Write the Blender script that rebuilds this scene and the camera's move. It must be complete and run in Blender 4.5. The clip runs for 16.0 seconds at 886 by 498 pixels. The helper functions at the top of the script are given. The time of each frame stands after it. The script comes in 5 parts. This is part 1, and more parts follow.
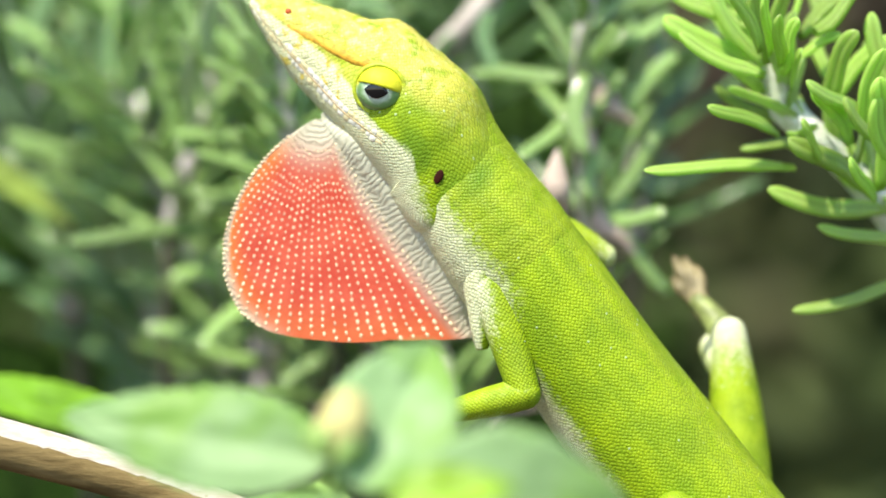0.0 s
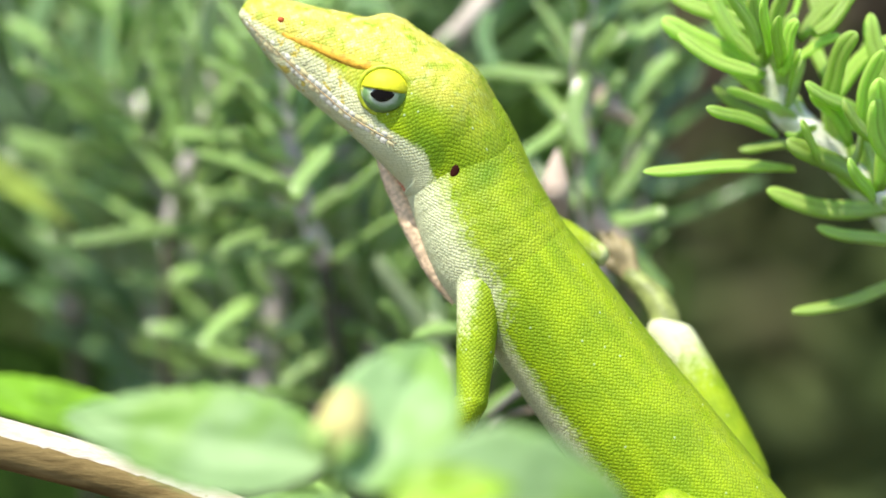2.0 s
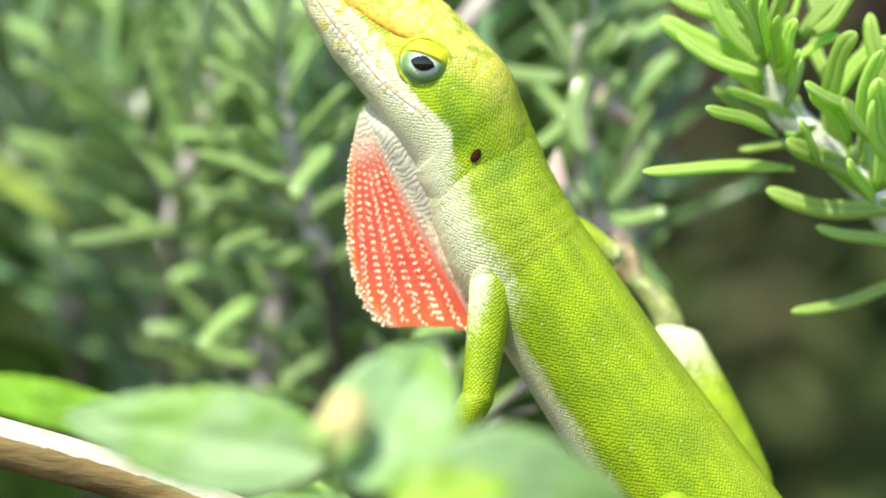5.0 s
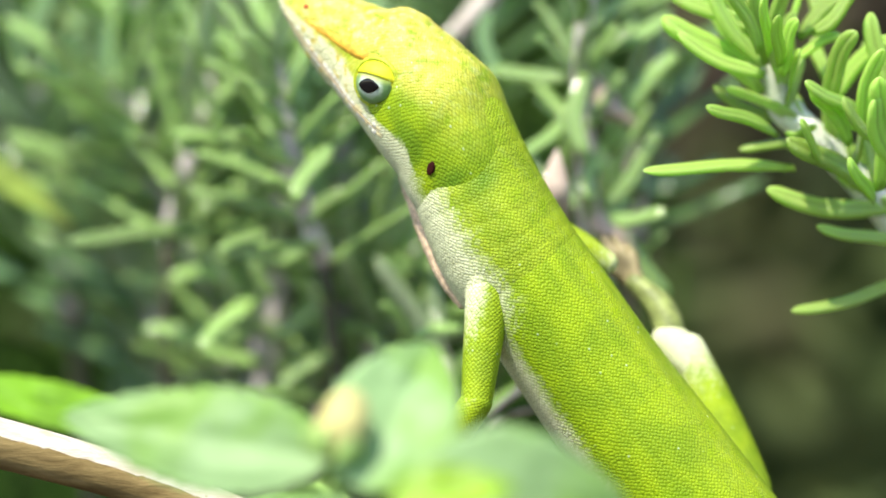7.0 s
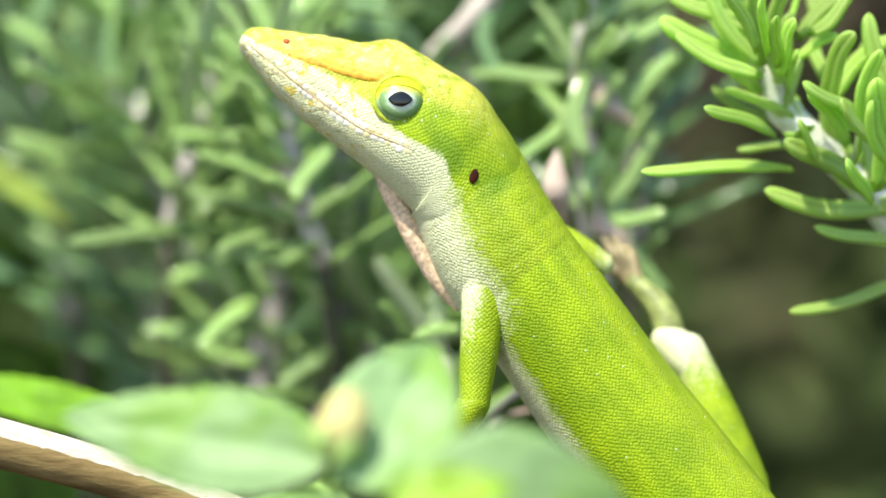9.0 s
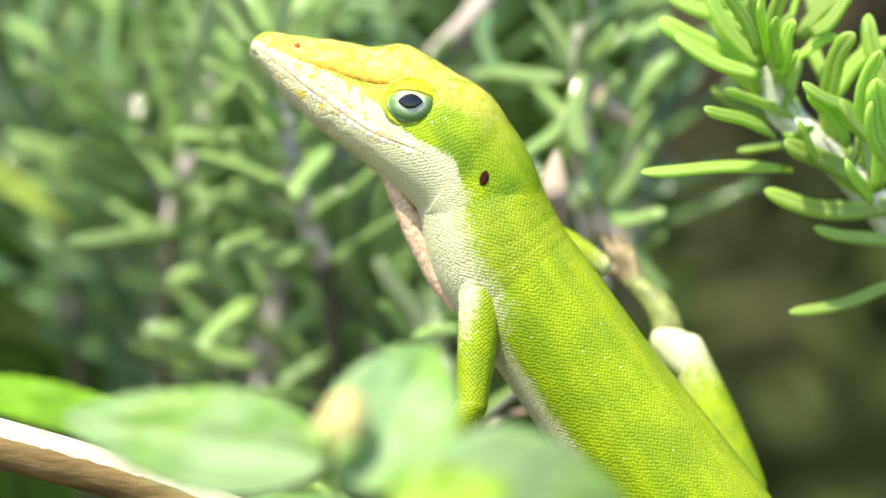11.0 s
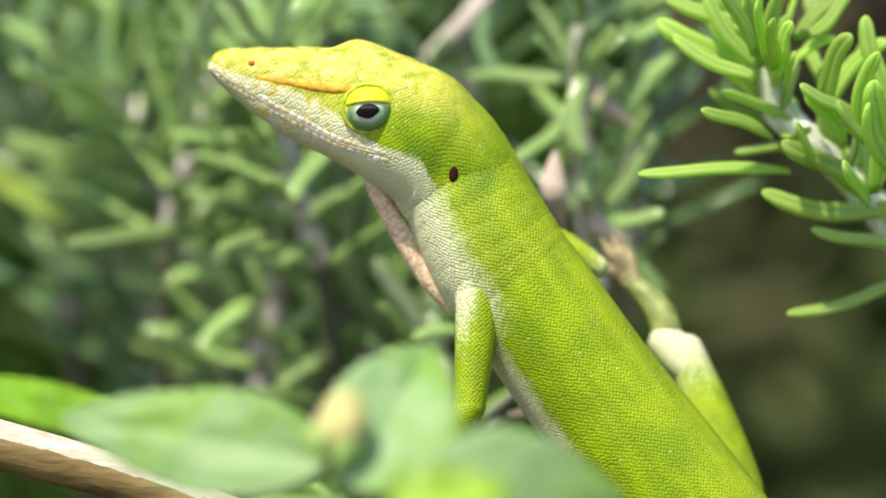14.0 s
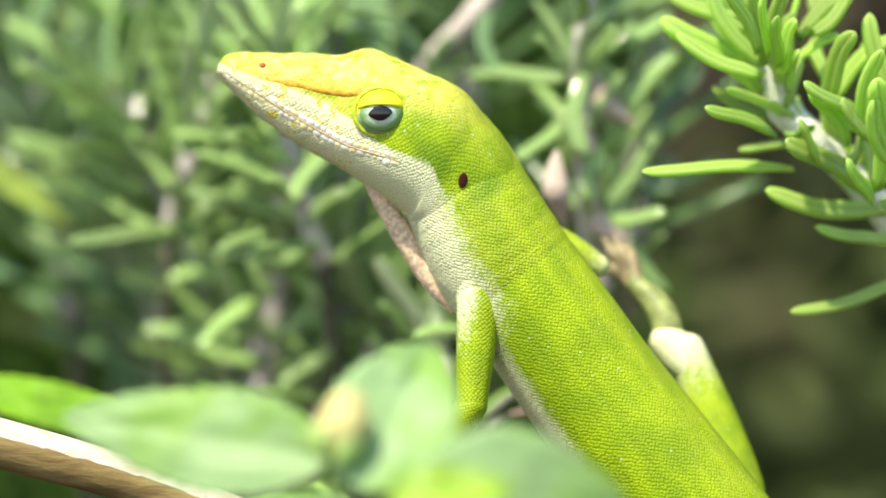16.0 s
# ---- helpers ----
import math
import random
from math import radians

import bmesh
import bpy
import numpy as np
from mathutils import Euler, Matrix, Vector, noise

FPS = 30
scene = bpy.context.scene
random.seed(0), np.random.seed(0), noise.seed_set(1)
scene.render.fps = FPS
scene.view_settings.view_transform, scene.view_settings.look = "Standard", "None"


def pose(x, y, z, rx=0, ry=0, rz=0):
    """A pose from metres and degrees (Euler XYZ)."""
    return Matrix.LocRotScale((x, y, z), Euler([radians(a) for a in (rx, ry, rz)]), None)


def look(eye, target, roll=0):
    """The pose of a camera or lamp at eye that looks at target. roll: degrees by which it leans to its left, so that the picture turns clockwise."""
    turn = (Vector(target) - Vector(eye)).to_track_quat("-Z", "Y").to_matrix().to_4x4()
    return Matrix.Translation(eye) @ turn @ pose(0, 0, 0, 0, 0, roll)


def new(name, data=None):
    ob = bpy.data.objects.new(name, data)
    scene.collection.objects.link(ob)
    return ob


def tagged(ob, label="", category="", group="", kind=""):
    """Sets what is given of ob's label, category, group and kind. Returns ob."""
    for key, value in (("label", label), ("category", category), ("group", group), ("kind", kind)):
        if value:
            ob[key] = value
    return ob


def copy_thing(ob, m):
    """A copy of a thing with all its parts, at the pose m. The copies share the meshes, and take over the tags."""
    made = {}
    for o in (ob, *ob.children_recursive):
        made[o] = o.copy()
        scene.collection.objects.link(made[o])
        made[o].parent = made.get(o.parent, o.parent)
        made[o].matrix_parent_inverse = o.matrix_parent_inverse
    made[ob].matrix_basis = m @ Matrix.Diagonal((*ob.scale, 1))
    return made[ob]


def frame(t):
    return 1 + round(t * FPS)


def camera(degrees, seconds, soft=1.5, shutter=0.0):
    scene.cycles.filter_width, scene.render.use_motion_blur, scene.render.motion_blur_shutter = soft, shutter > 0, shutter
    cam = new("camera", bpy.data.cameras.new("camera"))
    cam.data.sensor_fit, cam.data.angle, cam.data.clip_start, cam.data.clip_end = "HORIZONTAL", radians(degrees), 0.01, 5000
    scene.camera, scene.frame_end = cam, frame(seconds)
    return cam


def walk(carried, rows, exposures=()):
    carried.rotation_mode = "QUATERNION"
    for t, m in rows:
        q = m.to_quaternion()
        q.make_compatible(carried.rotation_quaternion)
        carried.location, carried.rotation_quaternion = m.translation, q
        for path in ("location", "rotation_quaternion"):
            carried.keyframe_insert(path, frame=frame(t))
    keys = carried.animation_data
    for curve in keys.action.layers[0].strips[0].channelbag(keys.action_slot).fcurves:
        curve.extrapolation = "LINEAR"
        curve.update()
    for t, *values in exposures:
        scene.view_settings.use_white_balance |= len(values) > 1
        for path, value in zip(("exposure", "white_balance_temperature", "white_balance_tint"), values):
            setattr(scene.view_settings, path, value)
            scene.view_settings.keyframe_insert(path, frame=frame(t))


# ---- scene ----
import collections

MM = 0.001
PERCH = 0.42          # height of the lizard's perch over the ground


def at(p):
    """A point in millimetres from the perch, in metres of the world."""
    return Vector((p[0] * MM, p[1] * MM, PERCH + p[2] * MM))


# ---- camera ----
DIST = 0.1411
cam = camera(24, 16.0, soft=1.7)
cam.data.dof.use_dof = True
cam.data.dof.focus_distance = DIST - 0.004
cam.data.dof.aperture_fstop = 14.5


def held(right, up):
    """The camera before the lizard, turned a little to the right and up, in degrees."""
    return pose(0, -DIST, PERCH, 90 + up, 0, -right)


walk(cam, [(0.0, held(0, 0)), (4.2, held(0, 0)), (9.2, held(0.01, 0.01)), (11.3, held(0.03, 0.02)), (12.0, held(0.09, 0.05)),
           (12.5, held(0.11, 0.02)), (13.0, held(0.11, 0.12)), (13.5, held(0.06, 0.03)), (14.0, held(0.06, 0.04)),
           (14.5, held(0.02, 0.01)), (16.0, held(0.02, 0.01))],
     exposures=[(0.0, 0.91, 6700, 6), (4.2, 0.94, 6700, 6), (6.3, 0.95, 6700, 6), (7.4, 0.96, 6700, 6), (8.5, 1.07, 6700, 6), (9.0, 0.98, 6700, 6), (9.2, 0.98, 6700, 6), (11.3, 1.06, 7100, 7), (12.8, 1.09, 7100, 7), (13.4, 0.68, 7100, 7), (14.2, 0.66, 7100, 7), (14.8, 0.91, 7100, 7), (16.0, 0.96, 7100, 7)])

# ---- daylight ----
SUN = Vector((-0.30, -0.44, 0.85)).normalized()
world = bpy.data.worlds.new("daylight")
scene.world = world
world.use_nodes = True
wn = world.node_tree.nodes
sky = wn.new("ShaderNodeTexSky")
sky.sky_type = "NISHITA"
sky.sun_disc = False
sky.sun_elevation = math.asin(SUN.z)
sky.sun_rotation = math.atan2(SUN.x, SUN.y)
wn["Background"].inputs["Strength"].default_value = 0.15
world.node_tree.links.new(sky.outputs[0], wn["Background"].inputs["Color"])
lamp = bpy.data.lights.new("sun", "SUN")
lamp.energy, lamp.angle, lamp.color = 3.95, radians(0.6), (1.0, 0.94, 0.84)
sun = new("sun", lamp)
sun.matrix_world = look(SUN * 3, (0, 0, 0))


# ---- materials ----
class Mat:
    """A node material with short ways to add and link nodes."""

    def __init__(self, name, rough=0.6, spec=0.4):
        self.m = bpy.data.materials.new(name)
        self.m.use_nodes = True
        self.t = self.m.node_tree
        self.b = self.t.nodes["Principled BSDF"]
        self.b.inputs["Roughness"].default_value = rough
        self.b.inputs["Specular IOR Level"].default_value = spec

    def node(self, kind, **at_values):
        n = self.t.nodes.new(kind)
        for key, v in at_values.items():
            if key == "mode":
                n.blend_type = v
            elif key == "op":
                n.operation = v
            elif key == "dims":
                n.voronoi_dimensions = v
            elif key == "feature":
                n.feature = v
            elif key == "attr":
                n.attribute_name = v
        return n

    def put(self, sock, v):
        if hasattr(v, "is_linked"):
            self.t.links.new(v, sock)
        else:
            sock.default_value = v

    def mix(self, f, a, b, mode="MIX"):
        n = self.t.nodes.new("ShaderNodeMix")
        n.data_type, n.blend_type = "RGBA", mode
        n.clamp_result = False
        self.put(n.inputs[0], f)
        self.put(n.inputs[6], a if hasattr(a, "is_linked") else (*a, 1))
        self.put(n.inputs[7], b if hasattr(b, "is_linked") else (*b, 1))
        return n.outputs[2]

    def math(self, op, a, b=0.0, clamp=False):
        n = self.node("ShaderNodeMath", op=op)
        n.use_clamp = clamp
        self.put(n.inputs[0], a)
        self.put(n.inputs[1], b)
        return n.outputs[0]

    def ramp(self, v, lo, hi, a=0.0, b=1.0):
        n = self.t.nodes.new("ShaderNodeMapRange")
        n.interpolation_type = "SMOOTHSTEP"
        for i, x in enumerate((v, lo, hi, a, b)):
            self.put(n.inputs[i], x)
        return n.outputs[0]

    def noise(self, scale, detail=3.0, vec=None, rough=0.55):
        n = self.node("ShaderNodeTexNoise")
        n.inputs["Scale"].default_value, n.inputs["Detail"].default_value = scale, detail
        n.inputs["Roughness"].default_value = rough
        if vec is None:
            vec = self.node("ShaderNodeTexCoord").outputs["Object"]
        self.put(n.inputs["Vector"], vec)
        return n.outputs[0]

    def attr(self, name):
        return self.node("ShaderNodeAttribute", attr=name).outputs["Fac"]

    def rand(self):
        return self.node("ShaderNodeObjectInfo").outputs["Random"]

    def island(self):
        return self.node("ShaderNodeNewGeometry").outputs["Random Per Island"]

    def bump(self, h, dist, strength=1.0):
        n = self.node("ShaderNodeBump")
        n.inputs["Distance"].default_value, n.inputs["Strength"].default_value = dist, strength
        self.put(n.inputs["Height"], h)
        self.put(self.b.inputs["Normal"], n.outputs[0])

    def color(self, c):
        self.put(self.b.inputs["Base Color"], c)
        return self

    def translucent(self, c, share):
        """Mixes in light that comes through a thin leaf."""
        tr = self.node("ShaderNodeBsdfTranslucent")
        self.put(tr.inputs[0], c)
        mx = self.node("ShaderNodeMixShader")
        mx.inputs[0].default_value = share
        self.t.links.new(self.b.outputs[0], mx.inputs[1])
        self.t.links.new(tr.outputs[0], mx.inputs[2])
        self.t.links.new(mx.outputs[0], self.t.nodes["Material Output"].inputs[0])


GREEN, GREEN_DEEP, PALE, YELLOW = (0.318, 0.455, 0.010), (0.20, 0.32, 0.010), (0.74, 0.74, 0.48), (0.68, 0.58, 0.12)
THROAT = (0.72, 0.74, 0.49)


def skin(name, size=0.25, deep=0.22, bump=0.000034, speck=0.995, folds=0.0, ripple=0.0, plates=0.0):
    """Lizard skin: rows of fine granular scales on the UV in millimetres; pale and yellow zones by attributes."""
    s = Mat(name, 0.5, 0.2)
    rest = s.node("ShaderNodeAttribute", attr="rest").outputs["Vector"]
    uv = s.node("ShaderNodeUVMap").outputs[0]
    turn = s.node("ShaderNodeMapping")
    turn.inputs["Rotation"].default_value = (0, 0, radians(45))
    turn.inputs["Scale"].default_value = (1 / size, 1 / size, 1)
    s.put(turn.inputs[0], uv)
    warp = s.node("ShaderNodeVectorMath", op="ADD")
    s.put(warp.inputs[0], turn.outputs[0])
    wob = s.node("ShaderNodeTexNoise")
    wob.inputs["Scale"].default_value = 0.16
    s.put(wob.inputs["Vector"], turn.outputs[0])
    s.put(warp.inputs[1], wob.outputs[1])
    v = s.node("ShaderNodeTexVoronoi", dims="2D")
    v.inputs["Scale"].default_value = 1.0
    v.inputs["Randomness"].default_value = 0.42
    s.put(v.inputs["Vector"], warp.outputs[0])
    d, cell = v.outputs["Distance"], v.outputs["Color"]
    dome = s.ramp(d, 0.18, 0.62, 1.0, 0.0)
    blot = s.noise(420, 3, rest)
    run = s.node("ShaderNodeMapping")
    run.inputs["Scale"].default_value = (0.75, 0.10, 1)
    s.put(run.inputs[0], uv)
    fold = s.noise(1.0, 3, run.outputs[0])
    g = s.mix(s.ramp(s.math("ADD", s.math("MULTIPLY", blot, 1 - folds), s.math("MULTIPLY", fold, folds)), 0.35, 0.68), GREEN_DEEP, GREEN)
    g = s.mix(s.math("MULTIPLY", s.attr("warm"), s.ramp(s.noise(900, 2, rest), 0.2, 0.6)), g, s.mix(s.ramp(s.noise(1700, 3, rest), 0.46, 0.74), YELLOW, (0.74, 0.70, 0.30)))
    g = s.mix(s.attr("shade"), g, (0.10, 0.22, 0.012))
    sp = s.node("ShaderNodeSeparateColor")
    s.put(sp.inputs[0], cell)
    g = s.mix(s.math("MULTIPLY", sp.outputs[2], 0.25), g, s.mix(1.0, g, (1.25, 1.1, 1.0), "MULTIPLY"))
    g = s.mix(s.math("MULTIPLY", s.ramp(sp.outputs[0], speck, speck + 0.004), s.ramp(d, 0.2, 0.45, 0.7, 0.0)), g, (0.50, 0.65, 0.38))
    pale = s.mix(s.ramp(s.noise(1500, 2, rest), 0.57, 0.66), PALE, (0.72, 0.58, 0.13))
    pale = s.mix(s.attr("clean"), pale, THROAT)
    c = s.mix(s.ramp(s.math("ADD", s.math("ADD", s.attr("pale"), s.math("MULTIPLY", s.math("SUBTRACT", sp.outputs[1], 0.5), 0.22)), s.math("MULTIPLY", s.math("SUBTRACT", blot, 0.5), 0.3)), 0.15, 0.80), g, pale)
    c = s.mix(s.math("MULTIPLY", s.math("SUBTRACT", 1.0, dome), s.math("ADD", deep, s.math("MULTIPLY", s.attr("pale"), 0.14))), c, s.mix(1.0, c, (0.50, 0.55, 0.30), "MULTIPLY"))
    h = s.math("ADD", dome, s.math("MULTIPLY", fold, 3.5)) if folds else dome
    if plates:
        # larger smooth plates on the snout and the crown
        big = s.node("ShaderNodeTexVoronoi", dims="2D", feature="DISTANCE_TO_EDGE")
        big.inputs["Scale"].default_value = 1.15
        s.put(big.inputs["Vector"], uv)
        seam = s.math("MULTIPLY", s.ramp(big.outputs[0], 0.0, 0.22, 1.0, 0.0), s.math("MULTIPLY", s.ramp(s.attr("warm"), 0.1, 0.5), plates))
        c = s.mix(s.math("MULTIPLY", seam, 0.14), c, s.mix(1.0, c, (0.55, 0.62, 0.30), "MULTIPLY"))
        h = s.math("SUBTRACT", h, s.math("MULTIPLY", seam, 0.8))
    if ripple:
        # fine wavy wrinkles across the pale throat, crease shade painted into their valleys
        sep = s.node("ShaderNodeSeparateXYZ")
        s.put(sep.inputs[0], uv)
        wav = s.math("ADD", s.math("MULTIPLY", sep.outputs[1], 15.0), s.math("MULTIPLY", s.noise(1.3, 2, uv), 16.0))
        wav = s.math("MULTIPLY", s.ramp(s.math("SINE", wav), -0.9, 0.5, 1.0, 0.0), s.math("MULTIPLY", s.attr("pale"), ripple))
        c = s.mix(wav, c, s.mix(1.0, c, (0.45, 0.45, 0.36), "MULTIPLY"))
        h = s.math("SUBTRACT", h, wav)
    s.color(c)
    s.bump(h, bump, 0.9)
    s.b.inputs["Subsurface Weight"].default_value = 0.0
    return s.m


SKIN = skin("lizard_skin", 0.22, 0.38, 0.000032, folds=0.5, ripple=0.22)
SKIN_FINE = skin("limb_skin", 0.20, 0.38, 0.000026)
SKIN_HEAD = skin("head_skin", 0.21, 0.34, 0.000026, 0.990, plates=1.0)


def plain(name, c, rough=0.5, spec=0.4, scale=900, vary=0.25, bump=0.00005):
    s = Mat(name, rough, spec)
    n = s.noise(scale, 4)
    s.color(s.mix(s.ramp(n, 0.3, 0.7), tuple(x * (1 - vary) for x in c), tuple(min(1, x * (1 + vary)) for x in c)))
    s.bump(n, bump, 0.6)
    return s.m


PUPIL = plain("pupil", (0.004, 0.004, 0.005), 0.08, 0.6, vary=0.0, bump=0.0)


def lid_mat():
    s = Mat("eyelid", 0.6, 0.3)
    sep = s.node("ShaderNodeSeparateXYZ")
    s.put(sep.inputs[0], s.node("ShaderNodeTexCoord").outputs["Object"])
    n = s.noise(2600, 3)
    c = s.mix(s.ramp(n, 0.3, 0.7), (0.58, 0.60, 0.02), (0.74, 0.70, 0.03))
    low = s.mix(s.ramp(n, 0.3, 0.7), (0.20, 0.34, 0.16), (0.34, 0.48, 0.30))
    s.color(s.mix(s.ramp(sep.outputs[2], -0.0005, 0.0003), low, c))
    s.bump(n, 0.00005, 0.6)
    return s.m


LID = lid_mat()


def eye_mat():
    """The skin cone round the pupil: bluish white within, grey-green towards its border."""
    s = Mat("eye_ring", 0.35, 0.4)
    sep = s.node("ShaderNodeSeparateXYZ")
    s.put(sep.inputs[0], s.node("ShaderNodeTexCoord").outputs["Object"])
    d = s.math("SQRT", s.math("ADD", s.math("POWER", sep.outputs[0], 2.0), s.math("POWER", s.math("MULTIPLY", sep.outputs[2], 1.2), 2.0)))
    n = s.noise(3200, 3)
    d = s.math("ADD", d, s.math("MULTIPLY", s.math("SUBTRACT", n, 0.5), 0.0004))
    c = s.mix(s.ramp(d, 0.0006, 0.0012), (0.64, 0.74, 0.64), (0.17, 0.31, 0.11))
    s.color(s.mix(s.ramp(sep.outputs[2], 0.0001, 0.0009), c, (0.55, 0.60, 0.06)))
    s.bump(n, 0.00004, 0.6)
    return s.m


EYE_RING = eye_mat()
HOLE = plain("ear_hole", (0.035, 0.008, 0.005), 0.8, 0.1)
NOSTRIL = plain("nostril", (0.45, 0.09, 0.02), 0.6)
# Orange-brown paints the warm shade below the brow into the ridge.
RIDGE = plain("ridge", (0.60, 0.34, 0.04), 0.6, 0.2, scale=1800, vary=0.35, bump=0.00012)
LIP = plain("lip_scale", (0.80, 0.78, 0.66), 0.4, scale=600, vary=0.18)
LID_FOLD = plain("lid_fold", (0.42, 0.50, 0.03), 0.5, scale=3000)
MOUTH = plain("mouth", (0.44, 0.32, 0.16), 0.6)
LIP_YELLOW = plain("lip_scale_yellow", (0.80, 0.71, 0.40), 0.4, scale=600)


def dewlap_mats():
    s = Mat("dewlap_skin", 0.5, 0.35)
    e = s.attr("edge")
    c = s.mix(s.ramp(s.noise(500, 3), 0.3, 0.7), (0.72, 0.095, 0.055), (0.80, 0.15, 0.085))
    c = s.mix(e, c, (0.86, 0.26, 0.06))
    # Throat wrinkles run on here, with crease shade painted into their valleys.
    wav = s.math("SINE", s.math("ADD", s.math("MULTIPLY", s.attr("reach"), 16.0), s.math("MULTIPLY", s.noise(700, 2), 22.0)))
    wav = s.math("MULTIPLY", s.ramp(wav, -0.9, 0.6, 1.0, 0.0), s.ramp(s.attr("pale"), 0.25, 0.8))
    light = s.mix(s.math("MULTIPLY", wav, 0.28), (0.74, 0.73, 0.57), (0.46, 0.44, 0.30))
    c = s.mix(s.attr("pale"), c, light)
    s.color(c)
    s.bump(s.math("SUBTRACT", s.noise(2500, 2), wav), 0.00005, 0.7)
    s.translucent(c, 0.3)
    w = plain("dewlap_scale", (0.86, 0.66, 0.42), 0.45)
    return s.m, w


DEWLAP, DEWLAP_SCALE = dewlap_mats()
FOLDED = plain("folded_skin", (0.68, 0.50, 0.34), 0.6, scale=3200, vary=0.3, bump=0.00014)


def rosemary_mat(name, top, under, gloss, through_light=0.2):
    s = Mat(name, gloss, 0.5)
    r = s.rand()
    base = s.mix(r, tuple(x * 0.72 for x in top), tuple(x * 1.25 for x in top))
    base = s.mix(s.ramp(s.noise(350, 3), 0.35, 0.75), base, s.mix(1.0, base, (0.78, 0.80, 0.6), "MULTIPLY"))
    base = s.mix(s.math("MULTIPLY", s.attr("groove"), 0.45), base, s.mix(1.0, base, (0.42, 0.50, 0.40), "MULTIPLY"))
    c = s.mix(s.attr("under"), base, under)
    s.color(c)
    s.put(s.b.inputs["Roughness"], s.ramp(s.noise(700, 3), 0.35, 0.65, gloss * 0.6, gloss * 1.5))
    s.b.inputs["Coat Weight"].default_value = 1.0
    s.b.inputs["Coat Roughness"].default_value = 0.13
    s.bump(s.noise(2600, 3), 0.00006, 0.7)
    s.translucent(s.mix(1.0, c, (0.95, 1.25, 0.5), "MULTIPLY"), through_light)
    return s.m


ROSEMARY = rosemary_mat("rosemary_leaf", (0.36, 0.56, 0.17), (0.54, 0.66, 0.40), 0.24)
ROSEMARY_FRESH = rosemary_mat("rosemary_leaf_fresh", (0.60, 0.80, 0.19), (0.68, 0.80, 0.38), 0.18, 0.40)
# Darker leaf copy: sprigs in the shade have their shade in this colour.
ROSEMARY_DARK = rosemary_mat("rosemary_leaf_dark", (0.18, 0.34, 0.12), (0.42, 0.53, 0.34), 0.28)


# Leaf colours set dark for the shade deep inside the bush.
def bush_mat():
    s = Mat("bush_leaf", 0.7, 0.06)
    c = s.mix(s.island(), (0.012, 0.038, 0.006), (0.070, 0.145, 0.022))
    s.color(s.mix(s.ramp(s.noise(60, 2), 0.5, 0.8), c, (0.06, 0.07, 0.03)))
    return s.m


BUSH = bush_mat()


def hedge_mat():
    s = Mat("hedge_leaf", 0.8, 0.05)
    c = s.mix(s.island(), (0.050, 0.078, 0.027), (0.145, 0.185, 0.066))
    s.color(s.mix(s.ramp(s.noise(4, 2), 0.5, 0.68), c, (0.120, 0.092, 0.066)))
    return s.m


HEDGE = hedge_mat()


def bark(name, a, b, scale=260.0, stretch=6.0, bump=0.00025):
    s = Mat(name, 0.8, 0.2)
    mp = s.node("ShaderNodeMapping")
    mp.inputs["Scale"].default_value = (1, stretch, stretch)
    s.put(mp.inputs[0], s.node("ShaderNodeTexCoord").outputs["Object"])
    n = s.noise(scale, 6, mp.outputs[0], 0.65)
    m = s.noise(scale * 0.35, 2)
    c = s.mix(s.ramp(n, 0.35, 0.65), a, b)
    s.color(s.mix(s.ramp(m, 0.45, 0.75), c, tuple(x * 0.75 for x in b)))
    s.bump(n, bump, 0.9)
    return s.m


STEM = bark("rosemary_stem", (0.40, 0.35, 0.33), (0.64, 0.58, 0.55))
BRANCH = bark("old_branch", (0.075, 0.085, 0.05), (0.15, 0.15, 0.10))
PALE_TWIG = bark("pale_twig", (0.50, 0.43, 0.38), (0.70, 0.62, 0.56))
STEM_WOOLLY = bark("woolly_stem", (0.62, 0.66, 0.48), (0.86, 0.87, 0.78), 700, 2.0, 0.0003)
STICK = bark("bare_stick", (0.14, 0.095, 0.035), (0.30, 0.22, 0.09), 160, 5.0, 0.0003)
# Pale wood colour that paints the sun on the stick's top.
STICK_SUNLIT = bark("peeled_wood", (0.46, 0.38, 0.28), (0.70, 0.65, 0.56), 300, 4.0, 0.0003)
DRY = bark("dry_leaf", (0.48, 0.35, 0.28), (0.70, 0.57, 0.49), 300, 2.0)


def broad_mat():
    s = Mat("broad_leaf", 0.5, 0.35)
    r = s.rand()
    c = s.mix(r, (0.28, 0.44, 0.19), (0.32, 0.49, 0.23))
    c = s.mix(s.ramp(s.noise(70, 2), 0.45, 0.7), c, (0.22, 0.40, 0.11))
    c = s.mix(s.math("MULTIPLY", s.attr("vein"), 0.5), c, (0.36, 0.53, 0.25))
    c = s.mix(s.ramp(s.noise(160, 4), 0.48, 0.66), c, (0.22, 0.40, 0.075))
    s.color(c)
    s.bump(s.noise(900, 4), 0.00015, 0.7)
    s.translucent(s.mix(1.0, c, (1.1, 1.25, 0.5), "MULTIPLY"), 0.35)
    return s.m


BROAD = broad_mat()
# Yellow-green of a sunlit leaf part, put into the base colour.
BROAD_SUNLIT = plain("sunlit_leaf", (0.22, 0.38, 0.018), 0.45, scale=160, vary=0.2)
# Saturated green stands in for sun shining through the leaf.
BROAD_DEEP = plain("deep_green_leaf", (0.13, 0.28, 0.010), 0.45, scale=160, vary=0.3)
YELLOWING = plain("yellowing_leaf", (0.21, 0.29, 0.05), 0.5, scale=200, vary=0.3)
